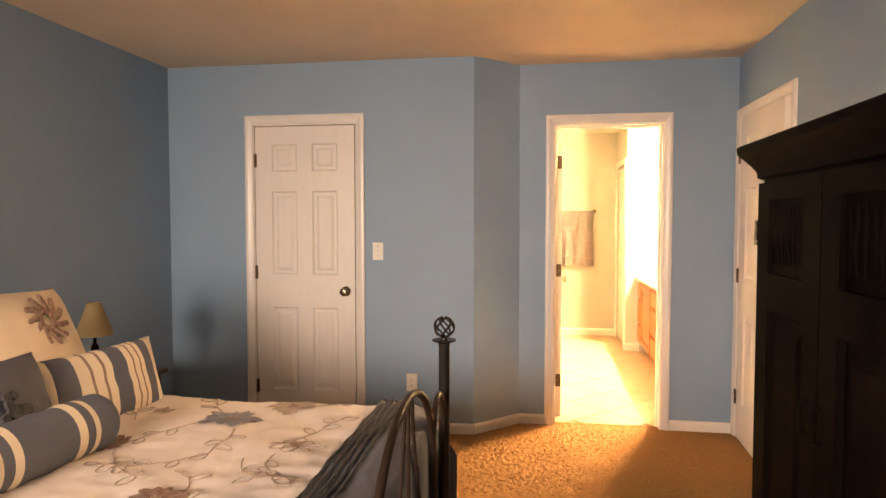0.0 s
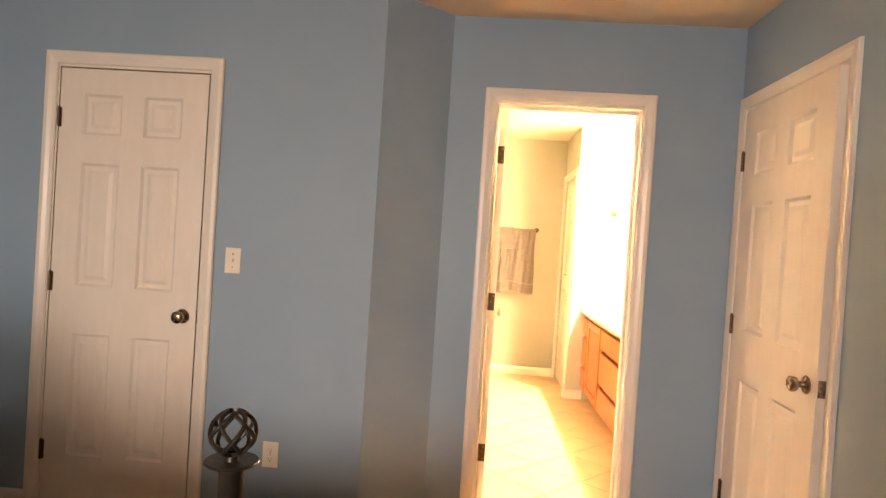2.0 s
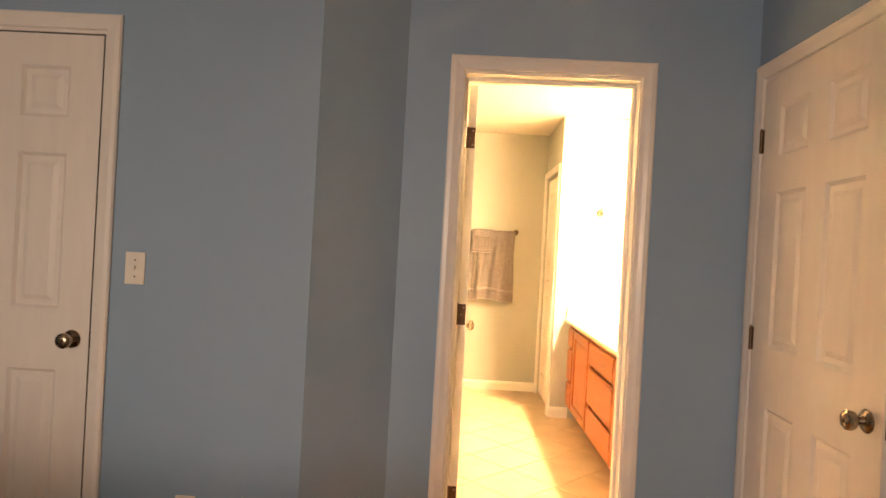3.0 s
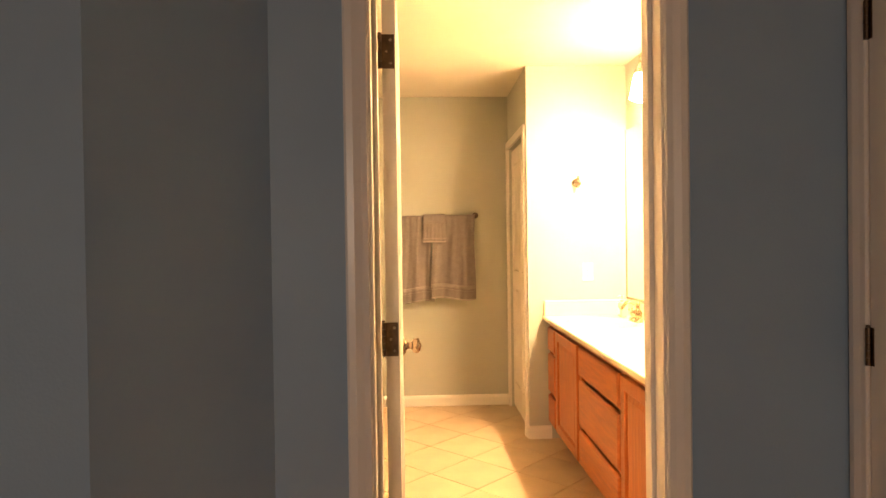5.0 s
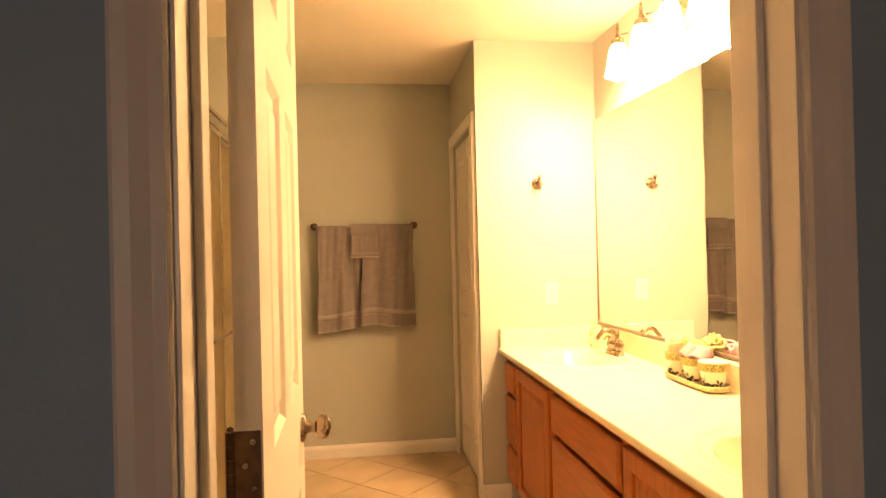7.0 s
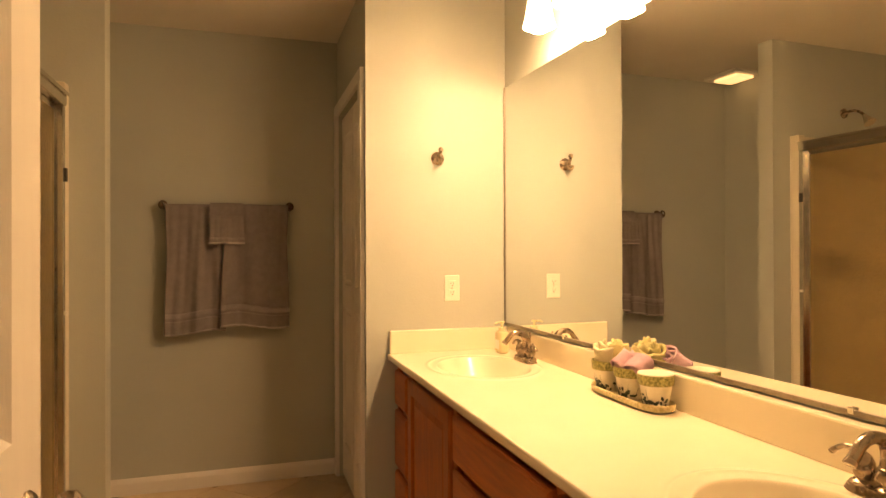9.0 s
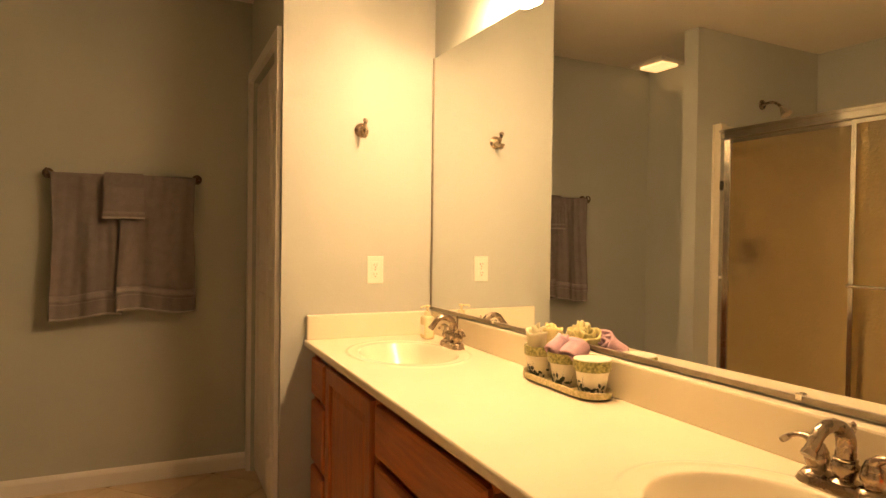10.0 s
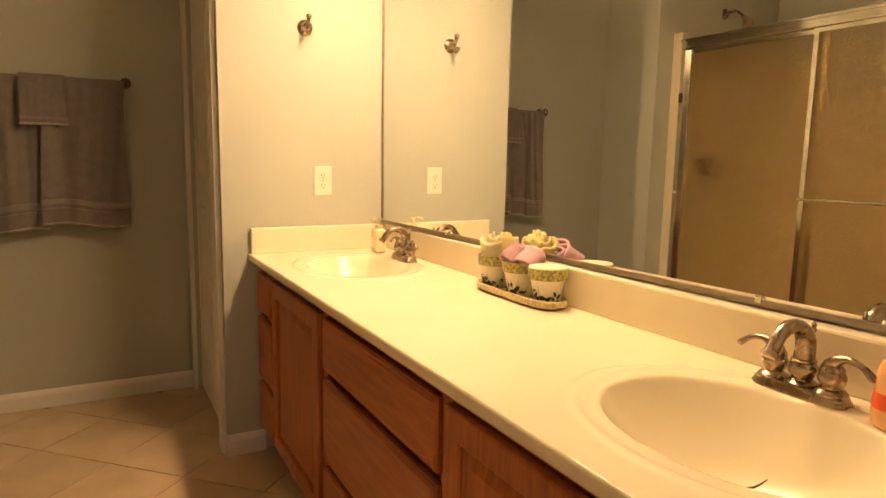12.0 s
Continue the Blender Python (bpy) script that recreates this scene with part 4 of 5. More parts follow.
def stadium(hx, hy, z, n=48):
    out = []
    for k in range(n):
        a = 2 * math.pi * k / n
        c, s = math.cos(a), math.sin(a)
        out.append((TX + hx * abs(c) ** 0.75 * math.copysign(1, c), (TY0 + TY1) / 2 + hy * abs(s) ** 0.45 * math.copysign(1, s), CTOP + z))
    return out


HY = (TY1 - TY0) / 2
vs = grid_faces(bm, [stadium(0.040, HY - 0.018, 0.0008), stadium(0.052, HY - 0.003, 0.006), stadium(0.055, HY, 0.022), stadium(0.052, HY - 0.003, 0.025), stadium(0.048, HY - 0.008, 0.021), stadium(0.040, HY - 0.016, 0.008)], close_v=True)
bm.faces.new(vs[0]), bm.faces.new(vs[-1])
part("tray_body", bm, TRAYM, tr, smooth=True)


def pot(y, label):
    p = thing("small_pot", (TX, y, CTOP + 0.009), label, "pot", "painted pots on the tray")
    m = Matrix.Translation((TX, y, CTOP + 0.0085))
    bm = bmesh.new()
    lathe(bm, [(0.001, 0), (0.032, 0), (0.034, 0.003), (0.045, 0.070), (0.044, 0.072), (0.040, 0.070), (0.030, 0.010), (0.001, 0.008)], 32, m)
    part("pot_body", bm, POT, p, smooth=True)
    bm = bmesh.new()
    lathe(bm, [(0.0445, 0.066), (0.0495, 0.066), (0.0505, 0.069), (0.0515, 0.090), (0.0505, 0.094), (0.046, 0.094), (0.044, 0.090), (0.0435, 0.068)], 32, m)
    part("rim", bm, POTGREEN, p, "olive speckled rim", smooth=True)
    rg = random.Random(int(y * 1000))
    bm = bmesh.new()
    def on_pot(a, z):
        rr = 0.0343 + z * 0.157 + 0.0006
        return m @ Vector((rr * math.cos(a), rr * math.sin(a), z))
    for k in range(34):
        a, z = math.pi + rg.gauss(0.1, 0.7), 0.006 + abs(rg.gauss(0, 0.015))
        turn, ln = rg.uniform(0, 6.28), rg.uniform(0.004, 0.009)
        ring = []
        for q in range(8):
            u = 2 * math.pi * q / 8
            lx, ly = ln * math.cos(u), ln * 0.55 * math.sin(u)
            ring.append(bm.verts.new(on_pot(a + (lx * math.cos(turn) - ly * math.sin(turn)) / 0.038, max(0.004, z + lx * math.sin(turn) + ly * math.cos(turn)))))
        bm.faces.new(ring)
    for k in range(9):
        a, z, lean = math.pi + rg.gauss(0, 0.6), 0.008, rg.uniform(-0.3, 0.3)
        h = rg.uniform(0.030, 0.052)
        rows = [[on_pot(a + lean * v + w, z + h * v) for w in (-0.020 * (1.1 - v), 0.020 * (1.1 - v))] for v in (0, 0.35, 0.7, 1.0)]
        grid_faces(bm, rows)
    part("painted_leaves", bm, POTDARK, p, "dark painted foliage")
    return p


POTS = [9.245, 9.120, 9.000]
for y in POTS:
    pot(y, "cream pot with painted leaves and an olive rim, on the tray")


def rolled_cloth(name, centre, tilt, r, h, mt, label, turns=2.6, seed=1):
    """A washcloth rolled into a rosette: a spiral band, flaring outwards at the top."""
    ob = thing(name, (0, 0, 0), label, "washcloth", "rolled washcloths")
    rg = random.Random(seed)
    p1, p2 = rg.uniform(0, 6), rg.uniform(0, 6)
    bm = bmesh.new()
    n, rows = 90, []
    for k in range(n + 1):
        u = k / n
        a = turns * 2 * math.pi * u
        rr = r * (0.16 + 0.84 * u)
        top = h * (1.0 - 0.30 * u) + 0.004 * math.sin(a * 2.3 + p1)
        row = []
        for j in range(9):
            v = j / 8
            fl = 1 + 0.35 * max(0, v - 0.55) ** 1.5 * (0.4 + u) + 0.05 * math.sin(a * 3 + p2)
            row.append((rr * fl * math.cos(a), rr * fl * math.sin(a), -0.01 + (top + 0.01) * v))
        rows.append(row)
    grid_faces(bm, rows)
    c = part("cloth_roll", bm, mt, ob, smooth=True, angle=80)
    md = c.modifiers.new("thick", "SOLIDIFY")
    md.thickness, md.offset = r * 0.19, 0
    ob.matrix_basis = Matrix.Translation(centre) @ Euler([radians(q) for q in tilt]).to_matrix().to_4x4()
    return ob


ZP = CTOP + 0.088
rolled_cloth("rolled_washcloth", (TX - 0.006, POTS[0] + 0.006, ZP), (4, -6, 0), 0.037, 0.078, CREAMT, "cream washcloth rolled up in a pot", 2.0, 1)
rolled_cloth("rolled_washcloth", (TX + 0.026, POTS[0] - 0.036, ZP + 0.006), (-14, 12, 60), 0.032, 0.080, LEMON, "lemon washcloth rolled up in a pot", 1.9, 2)
rolled_cloth("rolled_washcloth", (TX - 0.020, POTS[1] + 0.024, ZP + 0.008), (14, 52, 10), 0.037, 0.066, LILAC, "lilac washcloth rolled into a rosette in a pot", 1.7, 3)
rolled_cloth("rolled_washcloth", (TX - 0.012, POTS[1] - 0.030, ZP + 0.006), (-16, 58, 0), 0.037, 0.066, LILAC, "lilac washcloth rolled into a rosette in a pot", 2.2, 4)
rolled_cloth("rolled_washcloth", (TX + 0.036, POTS[1] + 0.030, ZP + 0.004), (10, 16, 0), 0.032, 0.078, LEMON, "lemon washcloth rolled up in a pot", 2.0, 6)

# lid disc closing the third pot
cn = thing("pot_candle", (TX, POTS[2], CTOP + 0.06), "pale olive lid disc on the third pot", "lid")
bm = bmesh.new()
lathe(bm, [(0.001, 0.1005), (0.0470, 0.1005), (0.0495, 0.1032), (0.0485, 0.1055), (0.001, 0.1062)], 32, Matrix.Translation((TX, POTS[2], CTOP)))
part("lid_disc", bm, POT, cn, smooth=True)

sb = thing("soap_bottle", (2.045, 10.085, CTOP), "pale yellow pump soap bottle standing on the counter", "soap bottle")
m = Matrix.Translation((2.03, 10.06, CTOP + 0.0008))
bm = bmesh.new()
box(bm, 2.03 - 0.022, 2.03 + 0.022, 10.06 - 0.032, 10.06 + 0.032, CTOP + 0.0008, CTOP + 0.098, bevel=0.012, seg=3)
part("bottle", bm, PALEPLASTIC, sb, "pale yellow bottle", smooth=True)
bm = bmesh.new()
lathe(bm, [(0.001, 0.096), (0.014, 0.096), (0.014, 0.112), (0.005, 0.114), (0.005, 0.130), (0.012, 0.131), (0.012, 0.139), (0.001, 0.141)], 18, m)
tube(bm, [(2.03, 10.06, CTOP + 0.136), (2.00, 10.05, CTOP + 0.136), (1.995, 10.048, CTOP + 0.130)], 0.004, 8)
part("pump", bm, PALEPLASTIC, sb, smooth=True)
part("bottle_label", boxes((2.03 - 0.0228, 2.03 - 0.0221, 10.04, 10.08, CTOP + 0.02, CTOP + 0.06)), PLATE, sb, "plain pale label")

ob_ = thing("orange_bottle", (2.030, 8.172, CTOP), "peach lotion bottle with a red-orange band on the counter", "bottle")
m = Matrix.Translation((2.030, 8.172, CTOP + 0.0008))
bm = bmesh.new()
lathe(bm, [(0.001, 0), (0.024, 0), (0.028, 0.004), (0.030, 0.022), (0.029, 0.030), (0.027, 0.052), (0.0262, 0.075), (0.0255, 0.086), (0.022, 0.095), (0.012, 0.100), (0.001, 0.101)], 28, m)
part("bottle_body", bm, PEACH, ob_, "translucent peach bottle", smooth=True)
bm = bmesh.new()
lathe(bm, [(0.0296, 0.029), (0.0302, 0.029), (0.0282, 0.052), (0.0276, 0.052)], 28, m)
part("bottle_label", bm, ORANGE, ob_, "red-orange band", smooth=True)
bm = bmesh.new()
lathe(bm, [(0.001, 0.1005), (0.014, 0.1005), (0.014, 0.118), (0.012, 0.121), (0.001, 0.1215)], 24, m)
part("cap", bm, PLATE, ob_, "pale cap", smooth=True)

# ---- bedroom: bed ----
BX0, BX1, BY0, BY1 = -1.93, 0.14, 3.60, 5.54      # mattress
PX, PY = 0.204, 5.541
bed = thing("bed", (-0.9, (BY0 + BY1) / 2, 0), "black iron bed with an arched footboard and caged ball finials", "bed")
part("mattress", boxes((BX0, BX1, BY0, BY1, 0.34, 0.62), bevel=0.05), COVER, bed)
part("box_spring", boxes((BX0, BX1, BY0, BY1, 0.14, 0.34), bevel=0.02), COVER, bed)
YM = (BY0 + BY1) / 2
for y in (PY, 2 * YM - PY):
    bm = bmesh.new()
    lathe(bm, [(0.001, 0), (0.024, 0), (0.024, 0.02), (0.0205, 0.03), (0.0205, 0.935), (0.022, 0.938), (0.022, 0.944), (0.001, 0.946)], 24, Matrix.Translation((PX, y, 0)))
    post = part("post", bm, IRON, bed, smooth=True)
    bm = bmesh.new()
    lathe(bm, [(0.001, 0.944), (0.012, 0.9445), (0.042, 0.951), (0.046, 0.9545), (0.044, 0.957), (0.012, 0.956), (0.010, 0.966), (0.001, 0.967)], 28, Matrix.Translation((PX, y, 0)))
    part("finial_dish", bm, IRON, post, smooth=True)
    R, C = 0.037, Vector((PX, y, 1.003))
    for s in (1, -1):
        for q in range(5):
            bm = bmesh.new()
            pts = []
            for k in range(25):
                th = 0.25 + (math.pi - 0.5) * k / 24
                ph = s * (2.2 * k / 24) + q * 2 * math.pi / 5
                pts.append(C + R * Vector((math.sin(th) * math.cos(ph), math.sin(th) * math.sin(ph), math.cos(th))))
            tube(bm, pts, 0.0038, 7)
            part("cage_wire", bm, IRON, post, smooth=True)


def arch(bm, yc, hw, zs, rise, r, x=PX, n=28):
    pts = [(x, yc - hw, 0.30)] + [(x, yc - hw * math.cos(math.pi * k / n), zs + rise * math.sin(math.pi * k / n)) for k in range(n + 1)] + [(x, yc + hw, 0.30)]
    tube(bm, pts, r, 12)


for yc in (4.90, 4.03):
    bm = bmesh.new()
    arch(bm, yc, 0.40, 0.57, 0.345, 0.0115)
    part("arch_rail", bm, BRONZE, bed, smooth=True)
    for dy, hw in ((-0.17, 0.17), (0.17, 0.17), (0.0, 0.12)):
        bm = bmesh.new()
        pts = [(PX, yc + dy * 0.3 + (dy * 1.5) * (k / 16) ** 1.6, 0.90 - 0.55 * k / 16 - 0.02 * abs(dy)) for k in range(17)]
        tube(bm, pts, 0.0055, 8)
        part("arch_spoke", bm, BRONZE, bed, smooth=True)
for yc in (5.405, 2 * YM - 5.405):
    bm = bmesh.new()
    arch(bm, yc, 0.115, 0.66, 0.125, 0.0105)
    part("side_arch", bm, BRONZE, bed, smooth=True)
bm = bmesh.new()
tube(bm, [(PX, PY, 0.36), (PX, 2 * YM - PY, 0.36)], 0.012, 12)
part("lower_rail", bm, BRONZE, bed, smooth=True)


def bed_section(t, out=0.0, drop=0.30, top=0.655):
    """Cross-section over the bed from the near hem to the far hem, t from 0 to 1."""
    r, hw = 0.085, (BY1 - BY0) / 2 + 0.075 + out
    flat, side = 2 * (hw - r), top - drop
    L = 2 * side + math.pi * r + flat
    s = t * L
    if s < side:
        return -hw, drop + s
    s -= side
    if s < math.pi * r / 2:
        a = s / r
        return -hw + r - r * math.cos(a), top + r * math.sin(a) - 0.0
    s -= math.pi * r / 2
    if s < flat:
        return -hw + r + s, top + r
    s -= flat
    if s < math.pi * r / 2:
        a = s / r
        return hw - r + r * math.sin(a), top + r * math.cos(a)
    s -= math.pi * r / 2
    return hw, top - s


def cover_point(x, t, out=0.0, drop=0.28):
    y, z = bed_section(t, out, drop, 0.615)
    wob = noise.noise((x * 3.1, y * 3.3, 1.7)) * 0.014 + noise.noise((x * 9, y * 9, 4.2)) * 0.006 + noise.noise((x * 22, y * 20, 8.2)) * 0.004 - abs(noise.noise((x * 6 + 3, y * 11, 2.2))) * 0.012 - abs(noise.noise((x * 13 + 7, y * 8, 5.2))) * 0.006
    if z > 0.62:
        return Vector((x, YM + y, z + wob + out))
    fold = 0.018 * math.sin(x * 17) * min(1, (0.68 - z) / 0.25)
    return Vector((x, YM + y + math.copysign(1, y) * (fold + wob), z))


bm = bmesh.new()
grid_faces(bm, [[cover_point(-1.95 + 1.99 * i / 110, j / 170) for j in range(171)] for i in range(111)])
cov = part("comforter", bm, COVER, smooth=True, angle=80)
tagged(cov, "cream comforter embroidered with large flowers, spread over the bed", "comforter")


def top_z(x, y):
    t = 0.5
    best = None
    lo_, hi_ = 0.0, 1.0
    for _ in range(24):
        t = (lo_ + hi_) / 2
        if cover_point(x, t).y < y:
            lo_ = t
        else:
            hi_ = t
    return cover_point(x, t).z


def stitched_line(bm, pts, r=0.0028):
    tube(bm, [(x, y, top_z(x, y) + 0.0015) for x, y in pts], r, 5)


def petal(bm, cx, cy, ang, ln, w, n=7):
    """A filled satin-stitch petal lying on the cover."""
    ca, sa = math.cos(ang), math.sin(ang)
    left, right = [], []
    for k in range(n + 1):
        u = k / n
        ww = w * math.sin(math.pi * min(1, u * 0.95 + 0.04)) ** 0.7
        for lst, s in ((left, 1), (right, -1)):
            lx, ly = ln * u, s * ww
            x, y = cx + ca * lx - sa * ly, cy + sa * lx + ca * ly
            lst.append((x, y, top_z(x, y) + 0.004))
    grid_faces(bm, [left, right])


def flower(cx, cy, r, mt, seed, filled=True):
    """An embroidered blossom: a ragged fringe of satin-stitch petals, or petals in outline alone."""
    rg = random.Random(seed)
    bm = bmesh.new()
    if filled:
        for k in range(24):
            a = 2 * math.pi * k / 24 + rg.uniform(-0.12, 0.12)
            ln = r * (0.84 + 0.11 * math.sin(a * 5 + seed) + rg.uniform(-0.12, 0.12))
            o = r * rg.uniform(0.12, 0.30)
            petal(bm, cx + o * math.cos(a), cy + o * math.sin(a), a + rg.uniform(-0.2, 0.2), max(0.02, ln - o), r * rg.uniform(0.13, 0.20), 5)
    else:
        for k in range(8):
            a = 2 * math.pi * k / 8 + rg.uniform(-0.2, 0.2)
            ln = r * rg.uniform(0.75, 1.1)
            pts = []
            for q in range(13):
                u = 2 * math.pi * q / 12
                lx, ly = ln * 0.55 * (1 - math.cos(u)), r * 0.22 * math.sin(u)
                pts.append((cx + math.cos(a) * lx - math.sin(a) * ly, cy + math.sin(a) * lx + math.cos(a) * ly))
            stitched_line(bm, pts, 0.0018)
    part("flower_embroidery", bm, mt, cov)
    bm = bmesh.new()
    for k in range(9):
        petal(bm, cx, cy, 2 * math.pi * k / 9 + rg.uniform(-0.2, 0.2), r * 0.26 * rg.uniform(0.8, 1.2), r * 0.07, 4)
    part("flower_heart", bm, THREADB if mt is not THREADB else THREAD, cov)


def vine(x0, y0, ang, ln, seed):
    rg = random.Random(seed)
    bm = bmesh.new()
    pts, x, y, a = [], x0, y0, ang
    bend = rg.uniform(-0.16, 0.16)
    for k in range(16):
        pts.append((x, y))
        x, y, a = x + math.cos(a) * ln / 15, y + math.sin(a) * ln / 15, a + bend
        bend += rg.uniform(-0.05, 0.05)
    stitched_line(bm, pts, 0.0019)
    for k in range(4, 16, 3):
        px, py = pts[k]
        s = -1 if k % 2 else 1
        a2 = ang + s * 1.0
        lp = []
        for j in range(11):
            u = 2 * math.pi * j / 10
            lx, ly = 0.03 * (1 - math.cos(u)), 0.016 * math.sin(u)
            lp.append((px + math.cos(a2) * lx - math.sin(a2) * ly, py + math.sin(a2) * lx + math.cos(a2) * ly))
        stitched_line(bm, lp, 0.0018)
    part("vine_embroidery", bm, THREAD, cov)


FLOWERS = [(-0.515, 5.30, 0.115, THREADG, True), (-0.365, 5.50, 0.105, THREAD, True), (-0.78, 5.02, 0.075, THREADB, True), (-0.192, 5.085, 0.080, THREAD, False), (-0.80, 5.35, 0.045, THREAD, True), (-0.40, 4.69, 0.085, THREADB, True), (-0.75, 4.50, 0.11, THREADG, True), (-0.30, 4.20, 0.12, THREAD, True), (-0.55, 3.95, 0.11, THREADG, True)]
for k, (fx, fy, fr, fm, ff) in enumerate(FLOWERS):
    flower(fx, fy, fr, fm, 20 + k, ff)
for k, (vx, vy, va, vl_) in enumerate([(-0.45, 5.20, -1.2, 0.26), (-0.60, 5.22, -2.3, 0.26), (-0.27, 5.52, 0.3, 0.20), (-0.42, 4.98, -2.4, 0.34), (-0.72, 4.96, -0.9, 0.30), (-0.20, 5.16, 1.4, 0.26), (-0.45, 4.85, -0.3, 0.28), (-0.60, 5.40, 2.5, 0.24), (-0.30, 4.96, -1.3, 0.30), (-0.85, 5.25, 2.0, 0.22), (-0.22, 5.00, -1.8, 0.18)]):
    vine(vx, vy, va, vl_, 60 + k)

# folded slate blanket across the foot
bm = bmesh.new()
rows = []
for i in range(50):
    u = i / 49
    if u < 0.62:
        x, dz = -0.045 + 0.205 * u / 0.62, 0.0
        rid = 0.005 * max(0, math.cos((x + 0.036) * 2 * math.pi / 0.022)) if x < 0.06 else 0
        row = [cover_point(x, j / 120, 0.012 + rid, 0.26) - Vector((0, 0, 0.0 if x < 0.08 else 2.2 * (x - 0.08) ** 1.6)) for j in range(121)]
        for p in row:
            if p.z < 0.62 and p.y > BY1:      # the hanging corner swells past the post
                p.x += (x + 0.045) / 0.205 * 0.085 * min(1, (0.62 - p.z) / 0.12)
        rows.append(row)
    else:
        v = (u - 0.62) / 0.38
        rows.append([Vector((0.168 + 0.006 * math.sin(j * 0.5), max(BY0 - 0.05, min(BY1 + 0.05, cover_point(0.16, j / 120, 0.012).y)), min(cover_point(0.16, j / 120, 0.012, 0.26).z - 0.04, 0.61) * (1 - v) + 0.25 * v)) for j in range(121)])
grid_faces(bm, rows)
bl = part("foot_blanket", bm, GREYCLOTH, smooth=True, angle=80)
tagged(bl, "slate grey blanket with piped ridges across the bed's foot", "blanket")
for k in range(5):
    bm = bmesh.new()
    x = -0.036 + 0.022 * k
    tube(bm, [cover_point(x, j / 120, 0.020, 0.26) for j in range(2, 119)], 0.0042, 6)
    part("piping", bm, DARKCLOTH, bl, "dark piping")
# bed skirt below the covers
bm = bmesh.new()
rows = []
path = [(-1.9 + 1.98 * k / 120, BY1 + 0.012) for k in range(121)] + [(0.09 + 0.03 * math.sin(a), BY1 - 0.02 + 0.03 * math.cos(a)) for a in (0.3, 0.8, 1.3)] + [(0.125, BY1 - 0.03 - (BY1 - BY0 - 0.06) * k / 90) for k in range(91)]
for z, am in ((0.40, 0.2), (0.28, 0.6), (0.15, 0.9), (0.012, 1.0)):
    rows.append([(x, y + 0.013 * am * math.sin(k * 0.9), z) for k, (x, y) in enumerate(path)])
grid_faces(bm, rows)
part("bed_skirt", bm, SKIRT, bed, "slate blue gathered bed skirt", smooth=True, angle=80)


# pillows
def pillow(name, w, h, t, mt, m, label, pinch=0.06, piping=None):
    """A soft cushion in the local xz plane: w across x, h up z, t thick."""
    ob = thing(name, (0, 0, 0), label, "pillow", "bed pillows")
    n = 26
    bm = bmesh.new()
    sides = []
    for s in (-1, 1):
        rows = []
        for i in range(n + 1):
            row = []
            for j in range(n + 1):
                u, v = 2 * i / n - 1, 2 * j / n - 1
                edge = (1 - abs(u) ** 3.2) * (1 - abs(v) ** 3.2)
                bulge = max(0, edge) ** 0.5
                px = u * w / 2 * (1 - pinch * (1 - v * v))
                pz = v * h / 2 * (1 - pinch * (1 - u * u))
                wr = 0.006 * noise.noise((u * 3 + w * 10, v * 3, s * 2.0 + h * 7))
                row.append((px, s * (t / 2 * bulge) + wr * bulge, pz))
            rows.append(row)
        grid_faces(bm, rows)
    bmesh.ops.remove_doubles(bm, verts=bm.verts, dist=0.0015)
    part("cushion", bm, mt, ob, smooth=True, angle=80)
    if piping:
        bm = bmesh.new()
        pts = []
        for k in range(80):
            a = k / 80 * 4
            q, f = int(a), a - int(a)
            u, v = [(-1 + 2 * f, -1), (1, -1 + 2 * f), (1 - 2 * f, 1), (-1, 1 - 2 * f)][q]
            pts.append((u * w / 2 * (1 - pinch * (1 - v * v)), 0, v * h / 2 * (1 - pinch * (1 - u * u))))
        tube(bm, pts, 0.004, 6, closed=True)
        part("piping", bm, piping, ob)
    ob.matrix_basis = m
    return ob


CR, SL, BR = (0.74, 0.64, 0.51), (0.10, 0.11, 0.15), (0.27, 0.19, 0.15)
ST = stripe_mat("striped_cushion_cloth", "X", [(-0.5, CR), (-0.205, SL), (-0.125, CR), (-0.080, BR), (-0.069, CR), (-0.030, BR), (-0.019, CR), (0.015, SL), (0.082, CR), (0.108, BR), (0.117, CR), (0.138, BR), (0.146, CR), (0.165, SL), (0.212, CR)], CR)
BO = stripe_mat("striped_bolster_cloth", "X", [(-0.5, SL), (-0.135, CR), (-0.110, SL), (-0.080, CR), (-0.058, SL), (0.125, CR), (0.150, SL), (0.180, CR), (0.200, SL)], SL)
TZ = 0.68
pillow("euro_sham", 0.70, 0.60, 0.26, SHAM, pose(-1.38, 5.27, TZ + 0.185, -30, 3, 84), "peach euro sham with brown embroidered flowers on the bed")
pillow("euro_sham", 0.70, 0.60, 0.26, SHAM, pose(-1.42, 4.52, TZ + 0.185, -30, 0, 90), "peach euro sham with brown embroidered flowers on the bed")
pillow("striped_pillow", 0.55, 0.285, 0.13, ST, pose(-1.00, 5.275, TZ + 0.118, -16, 0, 80), "cream and slate striped lumbar pillow on the bed", 0.05)
pillow("slate_pillow", 0.44, 0.32, 0.14, SLATE, pose(-1.03, 4.84, TZ + 0.14, -20, 0, 88), "slate pillow with a dark ruffled flower on the bed", 0.05)
